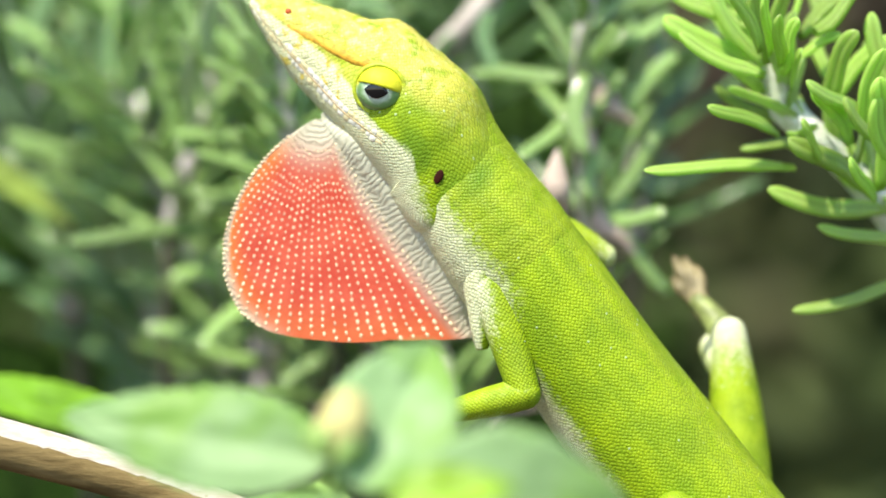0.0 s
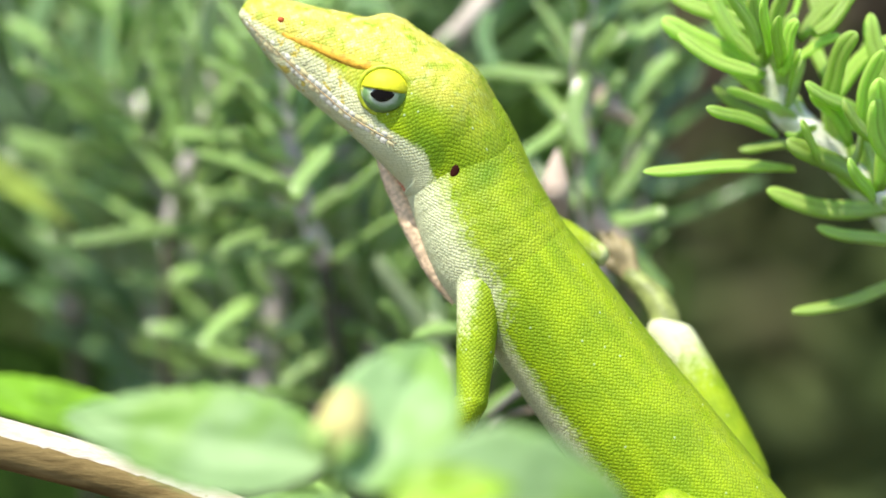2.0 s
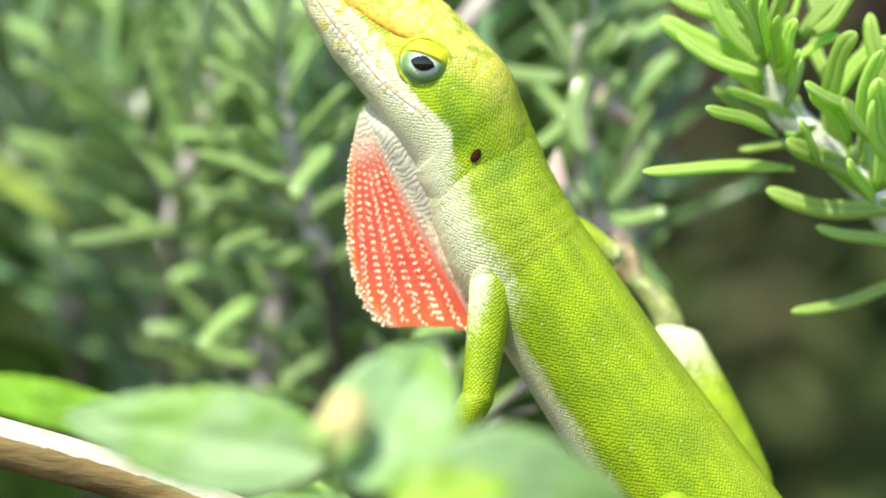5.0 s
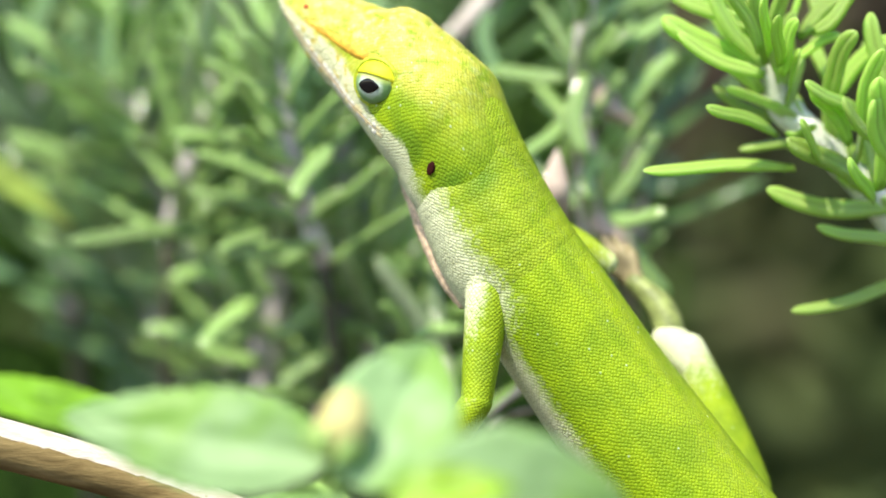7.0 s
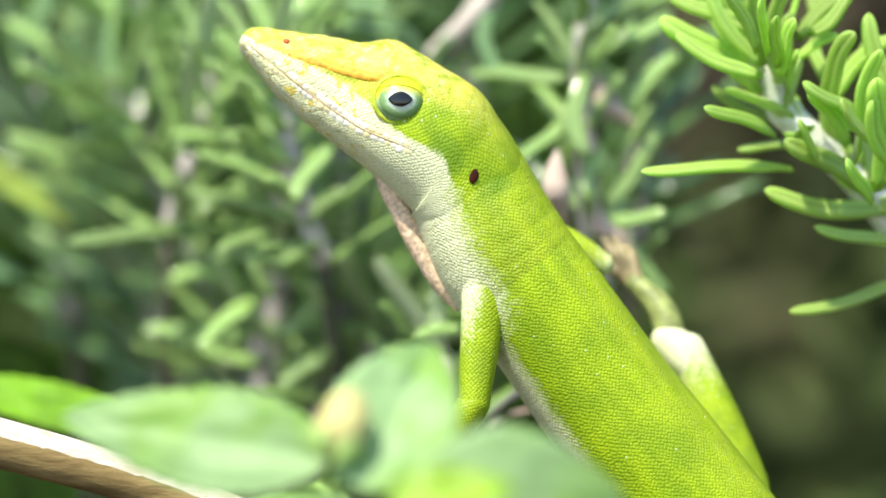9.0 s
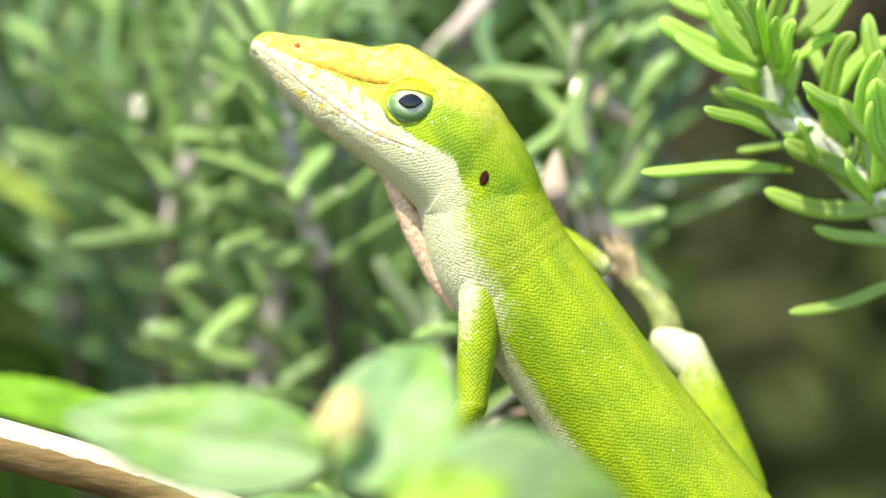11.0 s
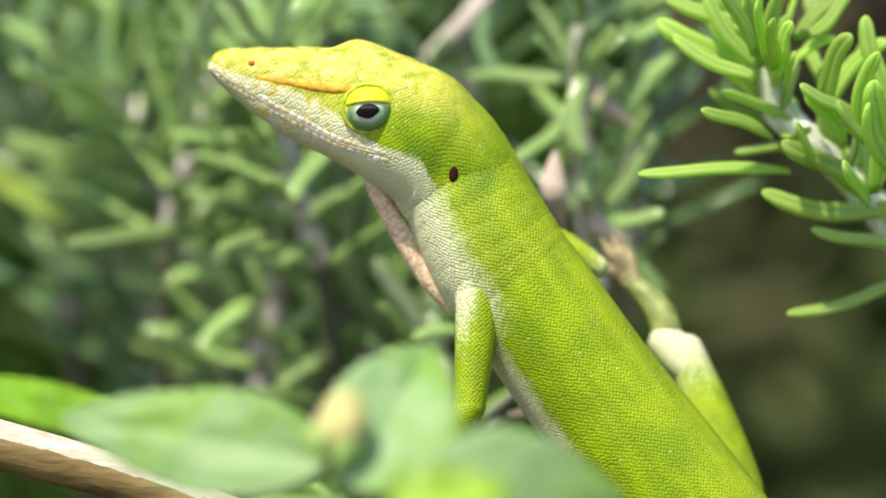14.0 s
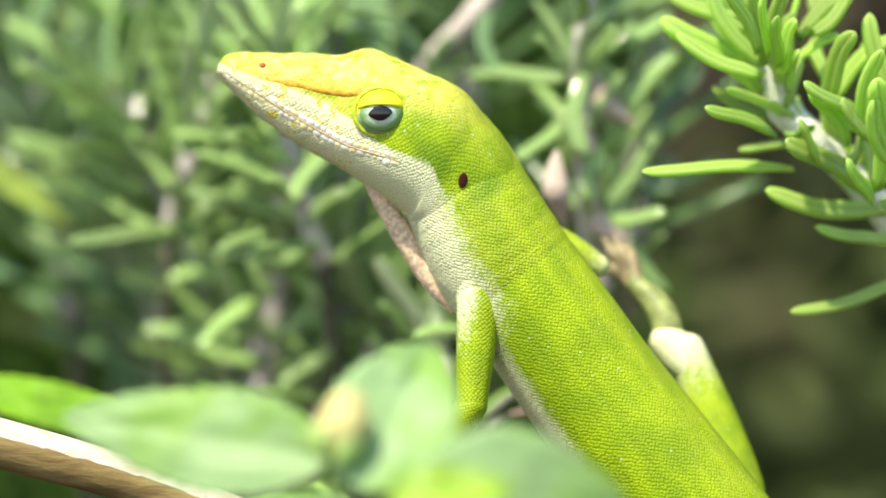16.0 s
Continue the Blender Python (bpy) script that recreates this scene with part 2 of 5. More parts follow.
BROAD_STEM = plain("herb_stem", (0.24, 0.38, 0.10), 0.5, scale=300, vary=0.3)
BUD = plain("bud", (0.52, 0.47, 0.19), 0.6, scale=500, vary=0.35)


def ground_mat():
    s = Mat("mulch", 0.9, 0.2)
    n = s.noise(14, 6)
    f = s.noise(90, 5)
    c = s.mix(s.ramp(n, 0.35, 0.65), (0.030, 0.022, 0.016), (0.070, 0.050, 0.038))
    c = s.mix(s.ramp(f, 0.5, 0.7), c, (0.09, 0.07, 0.05))
    s.color(c)
    s.bump(f, 0.01, 0.8)
    return s.m


GROUND = ground_mat()


# ---- mesh tools ----
def finish(me, material, smooth=True):
    for m in material if isinstance(material, (list, tuple)) else [material]:
        me.materials.append(m)
    if smooth:
        me.polygons.foreach_set("use_smooth", [True] * len(me.polygons))
    return me


def part(name, me, material, parent, label="", m=None):
    """One mesh object, under a thing or a part."""
    if isinstance(me, bmesh.types.BMesh):
        bm, me = me, bpy.data.meshes.new(name)
        bm.to_mesh(me)
        bm.free()
    if not me.materials:
        finish(me, material)
    ob = new(name, me)
    ob.parent = parent
    if m is not None:
        ob.matrix_basis = m
    return tagged(ob, label)


def thing(name, label, category, p=(0, 0, 0), group="", kind=""):
    ob = new(name)
    ob.empty_display_size = 0.004
    ob.location = at(p)
    return tagged(ob, label, category, group, kind)


def mesh_of(name, verts, faces, attrs=None, uv=None, rest=None):
    me = bpy.data.meshes.new(name)
    me.from_pydata([tuple(v) for v in verts], [], faces)
    for key, values in (attrs or {}).items():
        a = me.attributes.new(key, "FLOAT", "POINT")
        a.data.foreach_set("value", [float(v) for v in values])
    if rest is not None:
        a = me.attributes.new("rest", "FLOAT_VECTOR", "POINT")
        a.data.foreach_set("vector", [float(q) for v in rest for q in v])
    if uv is not None:
        layer = me.uv_layers.new(name="UVMap")
        for loop in me.loops:
            layer.data[loop.index].uv = uv[loop.vertex_index]
    bm = bmesh.new()
    bm.from_mesh(me)
    bmesh.ops.recalc_face_normals(bm, faces=bm.faces)
    bm.to_mesh(me)
    bm.free()
    me.update()
    return me


def spline(rows, n):
    """Rows of numbers, smoothed to n rows by a Catmull-Rom curve, evenly in the index."""
    rows = np.array(rows, float)
    ext = np.vstack([2 * rows[0] - rows[1], rows, 2 * rows[-1] - rows[-2]])
    out = []
    for u in np.linspace(0, len(rows) - 1, n):
        i = min(int(u), len(rows) - 2)
        f = u - i
        a, b, c, d = ext[i:i + 4]
        out.append(0.5 * (2 * b + (c - a) * f + (2 * a - 5 * b + 4 * c - d) * f * f + (3 * b - 3 * c + d - a) * f ** 3))
    return np.array(out)


def smooth(x, a, b):
    f = min(1, max(0, (x - a) / (b - a)))
    return f * f * (3 - 2 * f)


def along_body(p):
    """Skin coordinates of a place of the resting body, in millimetres: round the body, and along it."""
    x, y, z = p.x / MM - 4.32, p.y / MM, p.z / MM + 1.19
    return 4.5 * math.atan2(x * 0.788 + z * 0.616, -y), -0.616 * x + 0.788 * z


def smudge(p):
    """The dark green patch behind the ear."""
    x, z = p.x / MM - 3.1, p.z / MM - 4.3
    a, b = 0.56 * x + 0.83 * z, 0.83 * x - 0.56 * z
    return 0.75 * math.exp(-(a / 1.5) ** 2 - (b / 0.75) ** 2)


def loft(name, rows, zones, rings=40, sides=40, power=2.2, rest=None, own=False):
    """A body along rows of (x, z, up_x, up_z, top, bottom, half_width) in millimetres, in the x-z plane.
    zones(ring share, height share -1..1, side) gives pale, warm, shade, clean. rest: its pose in the resting body,
    where its skin runs on from its neighbours' unless it has skin coordinates of its own."""
    rows = spline(rows, rings)
    verts, faces, uv, zs = [], [], [], []
    run = 0.0
    for i, (x, z, ux, uz, top, bot, w) in enumerate(rows):
        if i:
            run += math.hypot(x - rows[i - 1][0], z - rows[i - 1][1])
        q = math.hypot(ux, uz)
        ux, uz = ux / q, uz / q
        girth = math.pi * (max(top, 0.05) + max(bot, 0.05) + 2 * w) / 2
        for j in range(sides):
            a = 2 * math.pi * j / sides
            c, s = math.cos(a), math.sin(a)
            lat = math.copysign(abs(c) ** (2 / power), c) * max(w, 0.02)
            h = math.copysign(abs(s) ** (2 / power), s)
            v = h * (max(top, 0.02) if s > 0 else max(bot, 0.02))
            verts.append(((x + ux * v) * MM, lat * MM, (z + uz * v) * MM))
            uv.append(along_body(rest @ Vector(verts[-1])) if rest and not own else (girth * (j / sides - 0.5), run))
            pale, warm, shade, clean = zones(i / (rings - 1), v, h, -c)
            zs.append((pale, warm, max(shade, smudge(rest @ Vector(verts[-1]))) if rest else shade, clean))
    for i in range(rings - 1):
        for j in range(sides):
            k = (j + 1) % sides
            faces.append((i * sides + j, i * sides + k, (i + 1) * sides + k, (i + 1) * sides + j))
    faces.append(tuple(range(sides - 1, -1, -1)))
    faces.append(tuple((rings - 1) * sides + j for j in range(sides)))
    zs = np.array(zs)
    return mesh_of(name, verts, faces, {k: zs[:, i] for i, k in enumerate(("pale", "warm", "shade", "clean"))}, uv,
                   [rest @ Vector(v) for v in verts] if rest else verts)


def course(pts, radii, n):
    """A smooth line through unevenly spaced points, without overshoot: n rows of x, y, z, radius."""
    p = [np.array(q, float) for q in pts]
    gap = [max(1e-6, float(np.linalg.norm(b - a))) for a, b in zip(p, p[1:])]
    way = [(b - a) / g for a, b, g in zip(p, p[1:], gap)]
    tan = [way[0]] + [(way[i - 1] * gap[i] + way[i] * gap[i - 1]) / (gap[i] + gap[i - 1]) for i in range(1, len(p) - 1)] + [way[-1]]
    out = []
    for u in np.linspace(0, len(p) - 1, n):
        i = min(int(u), len(p) - 2)
        f = u - i
        q = (p[i] * (2 * f ** 3 - 3 * f * f + 1) + tan[i] * gap[i] * (f ** 3 - 2 * f * f + f)
             + p[i + 1] * (3 * f * f - 2 * f ** 3) + tan[i + 1] * gap[i] * (f ** 3 - f * f))
        out.append((*q, radii[i] * (1 - f) + radii[i + 1] * f))
    return np.array(out)


def tube(name, pts, radii, sides=10, n=None, lumps=0.0, seed=0):
    """A round bar along points in millimetres."""
    rows = course(pts, radii, n or 6 * len(pts))
    rng = random.Random(seed)
    verts, faces = [], []
    for i, row in enumerate(rows):
        p = Vector(row[:3])
        d = Vector(rows[min(i + 1, len(rows) - 1)][:3] - rows[max(i - 1, 0)][:3]).normalized()
        a = d.cross(Vector((0.13, 1, 0.21))).normalized()
        b = d.cross(a)
        for j in range(sides):
            t = 2 * math.pi * j / sides
            r = row[3] * (1 + lumps * rng.uniform(-1, 1))
            verts.append((p + (a * math.cos(t) + b * math.sin(t)) * r) * MM)
    for i in range(len(rows) - 1):
        for j in range(sides):
            k = (j + 1) % sides
            faces.append((i * sides + j, i * sides + k, (i + 1) * sides + k, (i + 1) * sides + j))
    faces.append(tuple(range(sides - 1, -1, -1)))
    faces.append(tuple((len(rows) - 1) * sides + j for j in range(sides)))
    return mesh_of(name, verts, faces)


def ball(name, rx, ry, rz, seg=24, rings=14):
    bm = bmesh.new()
    bmesh.ops.create_uvsphere(bm, u_segments=seg, v_segments=rings, radius=1)
    bmesh.ops.scale(bm, vec=(rx * MM, ry * MM, rz * MM), verts=bm.verts)
    me = bpy.data.meshes.new(name)
    bm.to_mesh(me)
    bm.free()
    return me


# ---- ground and the far side of the garden ----
def ground():
    n, half = 60, 60.0
    verts, faces = [], []
    for i in range(n + 1):
        for j in range(n + 1):
            x, y = [math.copysign(abs(2 * q / n - 1) ** 3, q - n / 2) * half for q in (i, j)]
            verts.append((x, y + 1, 0.03 * noise.noise((x * 2, y * 2, 0))))
    for i in range(n):
        for j in range(n):
            a = i * (n + 1) + j
            faces.append((a, a + n + 1, a + n + 2, a + 1))
    g = new("ground", finish(mesh_of("ground", verts, faces), GROUND))
    tagged(g, "brown mulched garden soil in the shade", "ground", kind="structure")


ground()


def leaf_cloud(name, count, box, length, width, seed, label, category, dens=None, mat=None):
    """One mass of many small pointed leaves, as thin folded blades."""
    rng = np.random.RandomState(seed)
    lo, hi = np.array(box[0]), np.array(box[1])
    verts, faces = [], []
    made = 0
    while made < count:
        c = lo + (hi - lo) * rng.rand(3)
        if dens is not None and rng.rand() > dens(c):
            continue
        made += 1
        d = rng.normal(size=3) + np.array((0, -0.3, 0.5))
        d /= np.linalg.norm(d)
        s = np.cross(d, rng.normal(size=3))
        s /= np.linalg.norm(s)
        u = np.cross(d, s)
        ll, w = length * rng.uniform(0.6, 1.3), width * rng.uniform(0.7, 1.3)
        b = len(verts)
        for f, q in ((0.0, 0.3), (0.35, 1.0), (0.75, 0.8), (1.0, 0.1)):
            p = c + d * ll * f
            verts += [p - s * w * q, p + u * w * 0.45 * q, p + s * w * q, p - u * w * 0.25 * q]
        for i in range(3):
            for j in range(4):
                k = (j + 1) % 4
                faces.append((b + 4 * i + j, b + 4 * i + k, b + 4 * i + 4 + k, b + 4 * i + 4 + j))
    ob = new(name, finish(mesh_of(name, verts, faces), mat or BUSH))
    return tagged(ob, label, category, kind="stuff")


def hedge_density(c):
    return 0.35 + 0.65 * (noise.noise((c[0] * 5, c[1] * 5, c[2] * 6)) > -0.05)


leaf_cloud("far_hedge", 24000, ((-1.1, 1.1, 0.0), (1.1, 1.6, 1.3)), 0.075, 0.024, 3,
           "dense dark green hedge behind the herbs", "hedge", mat=HEDGE)
for dx in (-2.15, 2.15):
    copy_thing(bpy.data.objects["far_hedge"], pose(dx, 0.05, 0))
leaf_cloud("rosemary_bush", 4600, ((-0.17, 0.16, PERCH - 0.25), (0.035, 0.34, PERCH + 0.12)), 0.022, 0.0021, 5,
           "dense green rosemary bush behind the lizard", "bush", hedge_density)


# ---- rosemary ----
def needle_mesh(name, bend, seed):
    """A rosemary leaf of length 1 along x, width 1 across y: a rounded back with a groove, margins rolled under."""
    rng = random.Random(seed)
    prof = [(-1.0, -0.10), (-0.93, 0.26), (-0.62, 0.47), (-0.22, 0.46), (0.0, 0.36), (0.22, 0.46), (0.62, 0.47), (0.93, 0.26),
            (1.0, -0.10), (0.72, -0.34), (0.25, -0.22), (-0.25, -0.22), (-0.72, -0.34)]
    rings = 13
    verts, faces, under, groove = [], [], [], []
    for i in range(rings):
        f = math.sin(i / (rings - 1) * math.pi / 2) ** 1.1
        w = 0.80 * min(1.0, 0.5 + 2.0 * f) * (1 - 0.18 * f) * math.sqrt(max(0.03, 1 - max(0.0, (f - 0.84) / 0.16) ** 2.2))
        lift = bend * (f - f * f * 0.4)
        sway = 0.02 * math.sin(5 * f + seed)
        for j, (y, z) in enumerate(prof):
            verts.append((f, sway + 0.5 * y * w * 0.1, lift + 0.5 * z * w * 0.1))
            under.append(1.0 if j >= 9 else 0.0)
            groove.append(1.0 if j == 4 else 0.0)
    n = len(prof)
    for i in range(rings - 1):
        for j in range(n):
            k = (j + 1) % n
            faces.append((i * n + j, (i + 1) * n + j, (i + 1) * n + k, i * n + k))
    faces.append(tuple(range(n)))
    faces.append(tuple((rings - 1) * n + j for j in range(n - 1, -1, -1)))
    return mesh_of(name, verts, faces, {"under": under, "groove": groove})


# "old" holds the darker leaf copy, mainly for sprigs in the shade.
NEEDLES = {"fresh": [finish(needle_mesh("leaf", b, i + 3), ROSEMARY_FRESH) for i, b in enumerate((0.0, 0.06, -0.04, 0.09))],
           "young": [finish(needle_mesh("leaf", b, i), ROSEMARY) for i, b in enumerate((0.0, 0.06, -0.05, 0.10))],
           "old": [finish(needle_mesh("leaf", b, i + 7), ROSEMARY_DARK) for i, b in enumerate((0.0, 0.05, -0.06))]}


def needle(parent, base, tip, width, kind="young", turn=0.0, rng=random, face=(0, -0.85, 0.5)):
    """One leaf from base to tip, in millimetres of the sprig's space, its back towards face."""
    a, b = Vector(base) * MM, Vector(tip) * MM
    x = (b - a).normalized()
    y = Vector(face).cross(x)
    if y.length < 0.05:
        y = Vector((1, 0, 0)).cross(x)
    y.normalize()
    z = x.cross(y)
    m = Matrix((x, y, z)).transposed().to_4x4()
    m.translation = a
    ob = new("leaf", rng.choice(NEEDLES[kind]))
    ob.parent = parent
    ll, w = (b - a).length, width * MM * 10
    ob.matrix_basis = m @ pose(0, 0, 0, turn) @ Matrix.Diagonal((ll, w, w, 1))
    return ob


def rosemary_sprig(stem, radii, label, leaves=(), pairs=0, length=10.0, width=1.6, spread=55, seed=1, kind="young", mat=None,
                   start=0.0, offset=True):
    """A sprig on a curved stem: leaves given one by one, and more in crossed pairs along the stem."""
    base = stem[0]
    ob = thing("rosemary_sprig", label, "rosemary", base, "rosemary sprigs")
    rng = random.Random(seed)
    loc = [tuple(q - b for q, b in zip(p, base)) for p in stem]
    # the branch goes on down to the soil
    d = [a - b for a, b in zip(loc[0], loc[1])]
    low = -PERCH / MM - base[2]
    root = [(d[0] * 2 + 20, 60.0 + base[1] * 0.4, low - 6), (d[0] * 1.6 + 10, 34.0 + base[1] * 0.2, low * 0.55), (d[0], 8.0 + d[1], d[2] - 14)]
    r0 = radii[0]
    part("stem", tube("stem", loc, radii, 10, lumps=0.05, seed=seed), mat or STEM, ob, "woody stem")
    part("branch", tube("branch", root + [loc[0]], [r0 * 1.2, r0 * 0.8, r0 * 0.65, r0 * 0.8], 8, 24, 0.05, seed), BRANCH, ob, "dark old wood of the stem")
    for a, b, w in leaves:
        needle(ob, [q - r for q, r in zip(a, base)], [q - r for q, r in zip(b, base)], w, kind, rng.uniform(-15, 15), rng)
    if pairs:
        line = spline(loc, pairs + 1)
        for i in range(pairs):
            if i / pairs < start:
                continue
            p = Vector(line[i])
            d = Vector(line[i + 1] - line[i]).normalized()
            s = d.cross(Vector((0.3, 0.8, 0.2))).normalized()
            f = i / pairs
            for sgn in (0, 180):
                roll = 90 * (i % 2) + sgn + rng.uniform(-25, 25)
                out = Matrix.Rotation(radians(roll), 3, d) @ s
                ang = radians(spread * (1 - 0.45 * f) + rng.uniform(-14, 14))
                way = d * math.cos(ang) + out * math.sin(ang)
                ll = length * rng.uniform(0.65, 1.15) * (1 - 0.35 * f ** 3)
                needle(ob, p, p + way * ll, width * rng.uniform(0.8, 1.2), kind, 0, rng, d * 0.9 - out * 0.2 + Vector((0, -0.2, 0.4)))
    return ob


SWAY = rosemary_sprig(
    [(35.2, 9, -1.6), (31.6, 8, 2.8), (28.7, 7, 5.7), (26.2, 6, 8.0), (24.1, 6, 10.0), (23.1, 5, 12.9), (21.0, 5, 17.1), (20.0, 5, 19.8)], [1.3, 1.2, 1.0, 1.05, 1.15, 0.9, 0.6, 0.4],
    "bright green rosemary sprig with a white woolly stem", mat=STEM_WOOLLY, seed=4, kind="fresh", pairs=15, length=6.8, width=1.35, spread=42, start=0.05, leaves=[
        ((22.3, 5, 11.1), (15.4, 3, 16.4), 2.25), ((22.2, 6, 13.2), (17.4, 8, 19.0), 1.96), ((23.3, 4, 8.0), (17.7, -1, 9.8), 1.38), ((23.9, 7, 8.9),
        (19.2, 6, 11.5), 1.27), ((24.6, 5, 5.7), (13.5, 0, 5.5), 1.45), ((31.8, 7, 2.5), (22.7, 3, 4.1), 1.98), ((33.0, 8, 0.2), (25.7, 4, 1.5),
        1.34), ((33.6, 9, -2.3), (24.5, 4, -4.2), 1.38), ((29.9, 4, 3.8), (23.4, 0, 7.8), 2.11), ((22.1, 4, 12.6), (18.5, 2, 18.1), 1.79), ((22.2, 3,
        12.7), (20.6, 0, 17.6), 1.55), ((22.6, 3, 12.9), (21.6, -1, 17.9), 1.43), ((23.0, 4, 12.8), (23.4, 1, 17.8), 1.56), ((22.4, 6, 14.8), (20.6,
        6, 19.2), 1.72), ((23.8, 5, 11.5), (24.5, 4, 16.6), 1.47), ((24.1, 3, 11.1), (24.8, -1, 13.4), 1.38), ((24.3, 5, 13.1), (27.1, 2, 15.0),
        1.19), ((25.0, 6, 15.2), (28.2, 4, 18.2), 1.82), ((26.5, 8, 16.6), (27.9, 9, 20.0), 1.74), ((26.1, 4, 10.2), (28.4, 0, 14.9), 1.89), ((27.2,
        7, 10.6), (31.0, 4, 15.0), 1.72), ((29.3, 3, 8.8), (23.9, -1, 11.1), 1.65), ((30.1, 5, 8.0), (26.4, 1, 10.5), 1.46), ((30.0, 2, 4.1), (29.3,
        -3, 11.5), 2.29), ((28.4, 5, 5.6), (28.0, 1, 7.8), 1.23), ((27.4, 6, 7.1), (27.2, 4, 11.4), 1.25), ((25.2, 5, 7.8), (25.2, 3, 9.2), 1.36),
        ((31.6, 9, 5.7), (33.4, 10, 13.2), 1.98), ((30.2, 8, 4.5), (30.8, 8, 8.5), 1.74), ((27.3, 8, 11.8), (27.1, 9, 15.1), 1.40), ((31.5, 6, 10.4),
        (30.0, 9, 14.3), 1.73), ((32.5, 6, 4.4), (33.3, 4, 9.5), 2.05),
        ((22.0, 2, 11.7), (16.1, 0, 14.6), 1.56), ((21.5, 4, 15.0), (15.7, 5, 17.9), 1.81), ((21.6, 1, 13.5), (19.1, -2, 17.8), 1.54), ((22.0, 0,
        13.0), (20.7, -4, 16.8), 1.32), ((22.8, 1, 12.4), (22.0, -3, 15.8), 1.33), ((23.1, 2, 12.1), (24.2, -1, 15.6), 1.35), ((25.6, 3, 14.9), (28.4,
        1, 17.6), 1.57), ((28.2, 3, 7.3), (25.1, 0, 11.1), 1.46), ((28.6, 2, 7.8), (29.3, -2, 13.2), 1.55), ((30.1, 2, 7.0), (27.2, -1, 10.1), 1.55),
        ((30.7, 1, 5.4), (28.8, -3, 9.8), 1.85), ((31.7, 4, 8.3), (29.5, 3, 16.4), 1.8), ((26.0, 2, 5.9), (23.4, -1, 8.2), 1.35), ((21.0, 6, 16.8),
        (17.8, 6, 19.2), 1.62), ((29.6, 2, 3.1), (26.6, -2, 6.1), 1.45)])

rosemary_sprig(
    [(12.5, 26, -3.6), (11.8, 25, 2.7), (11.2, 24, 9.0), (10.9, 23, 14.3), (11.3, 22, 19.5), (11.8, 22, 23.5)], [1.1, 1.0, 0.8, 0.7, 0.6, 0.4],
    "green rosemary sprig with a grey stem behind the lizard", seed=9, leaves=[
        ((10.5, 20, 13.6), (10.5, 17, 7.5), 1.99), ((9.8, 22, 13.7), (2.3, 26, 13.5), 1.68), ((9.6, 22, 10.4), (6.1, 18, 6.7), 1.76),
        ((18.4, 24, 15.5), (13.0, 26, 8.1), 1.99), ((18.2, 26, 18.9), (11.1, 22, 14.6), 2.07), ((11.6, 20, 13.8), (13.0, 18, 17.3), 1.30),
        ((9.4, 20, 14.4), (6.8, 18, 15.9), 1.22), ((12.9, 20, 2.4), (17.2, 18, 1.9), 1.76), ((12.4, 22, 3.1), (17.1, 24, 8.6), 1.68),
        ((11.3, 22, 7.6), (11.5, 20, 3.5), 1.68), ((13.5, 24, 1.4), (17.7, 26, -3.6), 1.84), ((10.1, 24, 9.2), (8.1, 28, 4.2), 1.76),
        ((10.7, 20, 17.5), (10.0, 18, 20.8), 1.53), ((11.7, 24, 17.1), (16.6, 26, 21.3), 1.84), ((16.1, 30, 19.5), (20.9, 32, 22.6), 1.91)],
    pairs=10, length=9, width=1.7)

rosemary_sprig([(-4.0, 34, 11.9), (-0.7, 32, 16.0), (2.8, 30, 19.5), (5.4, 30, 23.2)], [0.8, 0.85, 0.95, 0.95],
               "pale bare rosemary twig with a few leaves", seed=11, mat=PALE_TWIG, leaves=[
                   ((3.5, 26, 19.1), (3.9, 24, 14.1), 1.91), ((-1.1, 30, 15.4), (-4.3, 28, 18.4), 1.53), ((-3.0, 30, 17.7), (-8.7, 34, 19.5), 1.84),
                   ((0.7, 30, 17.7), (-2.1, 32, 12.7), 1.38), ((-4.0, 34, 20.0), (-10.8, 36, 21.7), 1.91), ((-2.0, 30, 13.5), (-6.8, 34, 17.6), 1.68),
                   ((-2.5, 30, 12.8), (-0.7, 34, 9.1), 1.68)], kind="old")

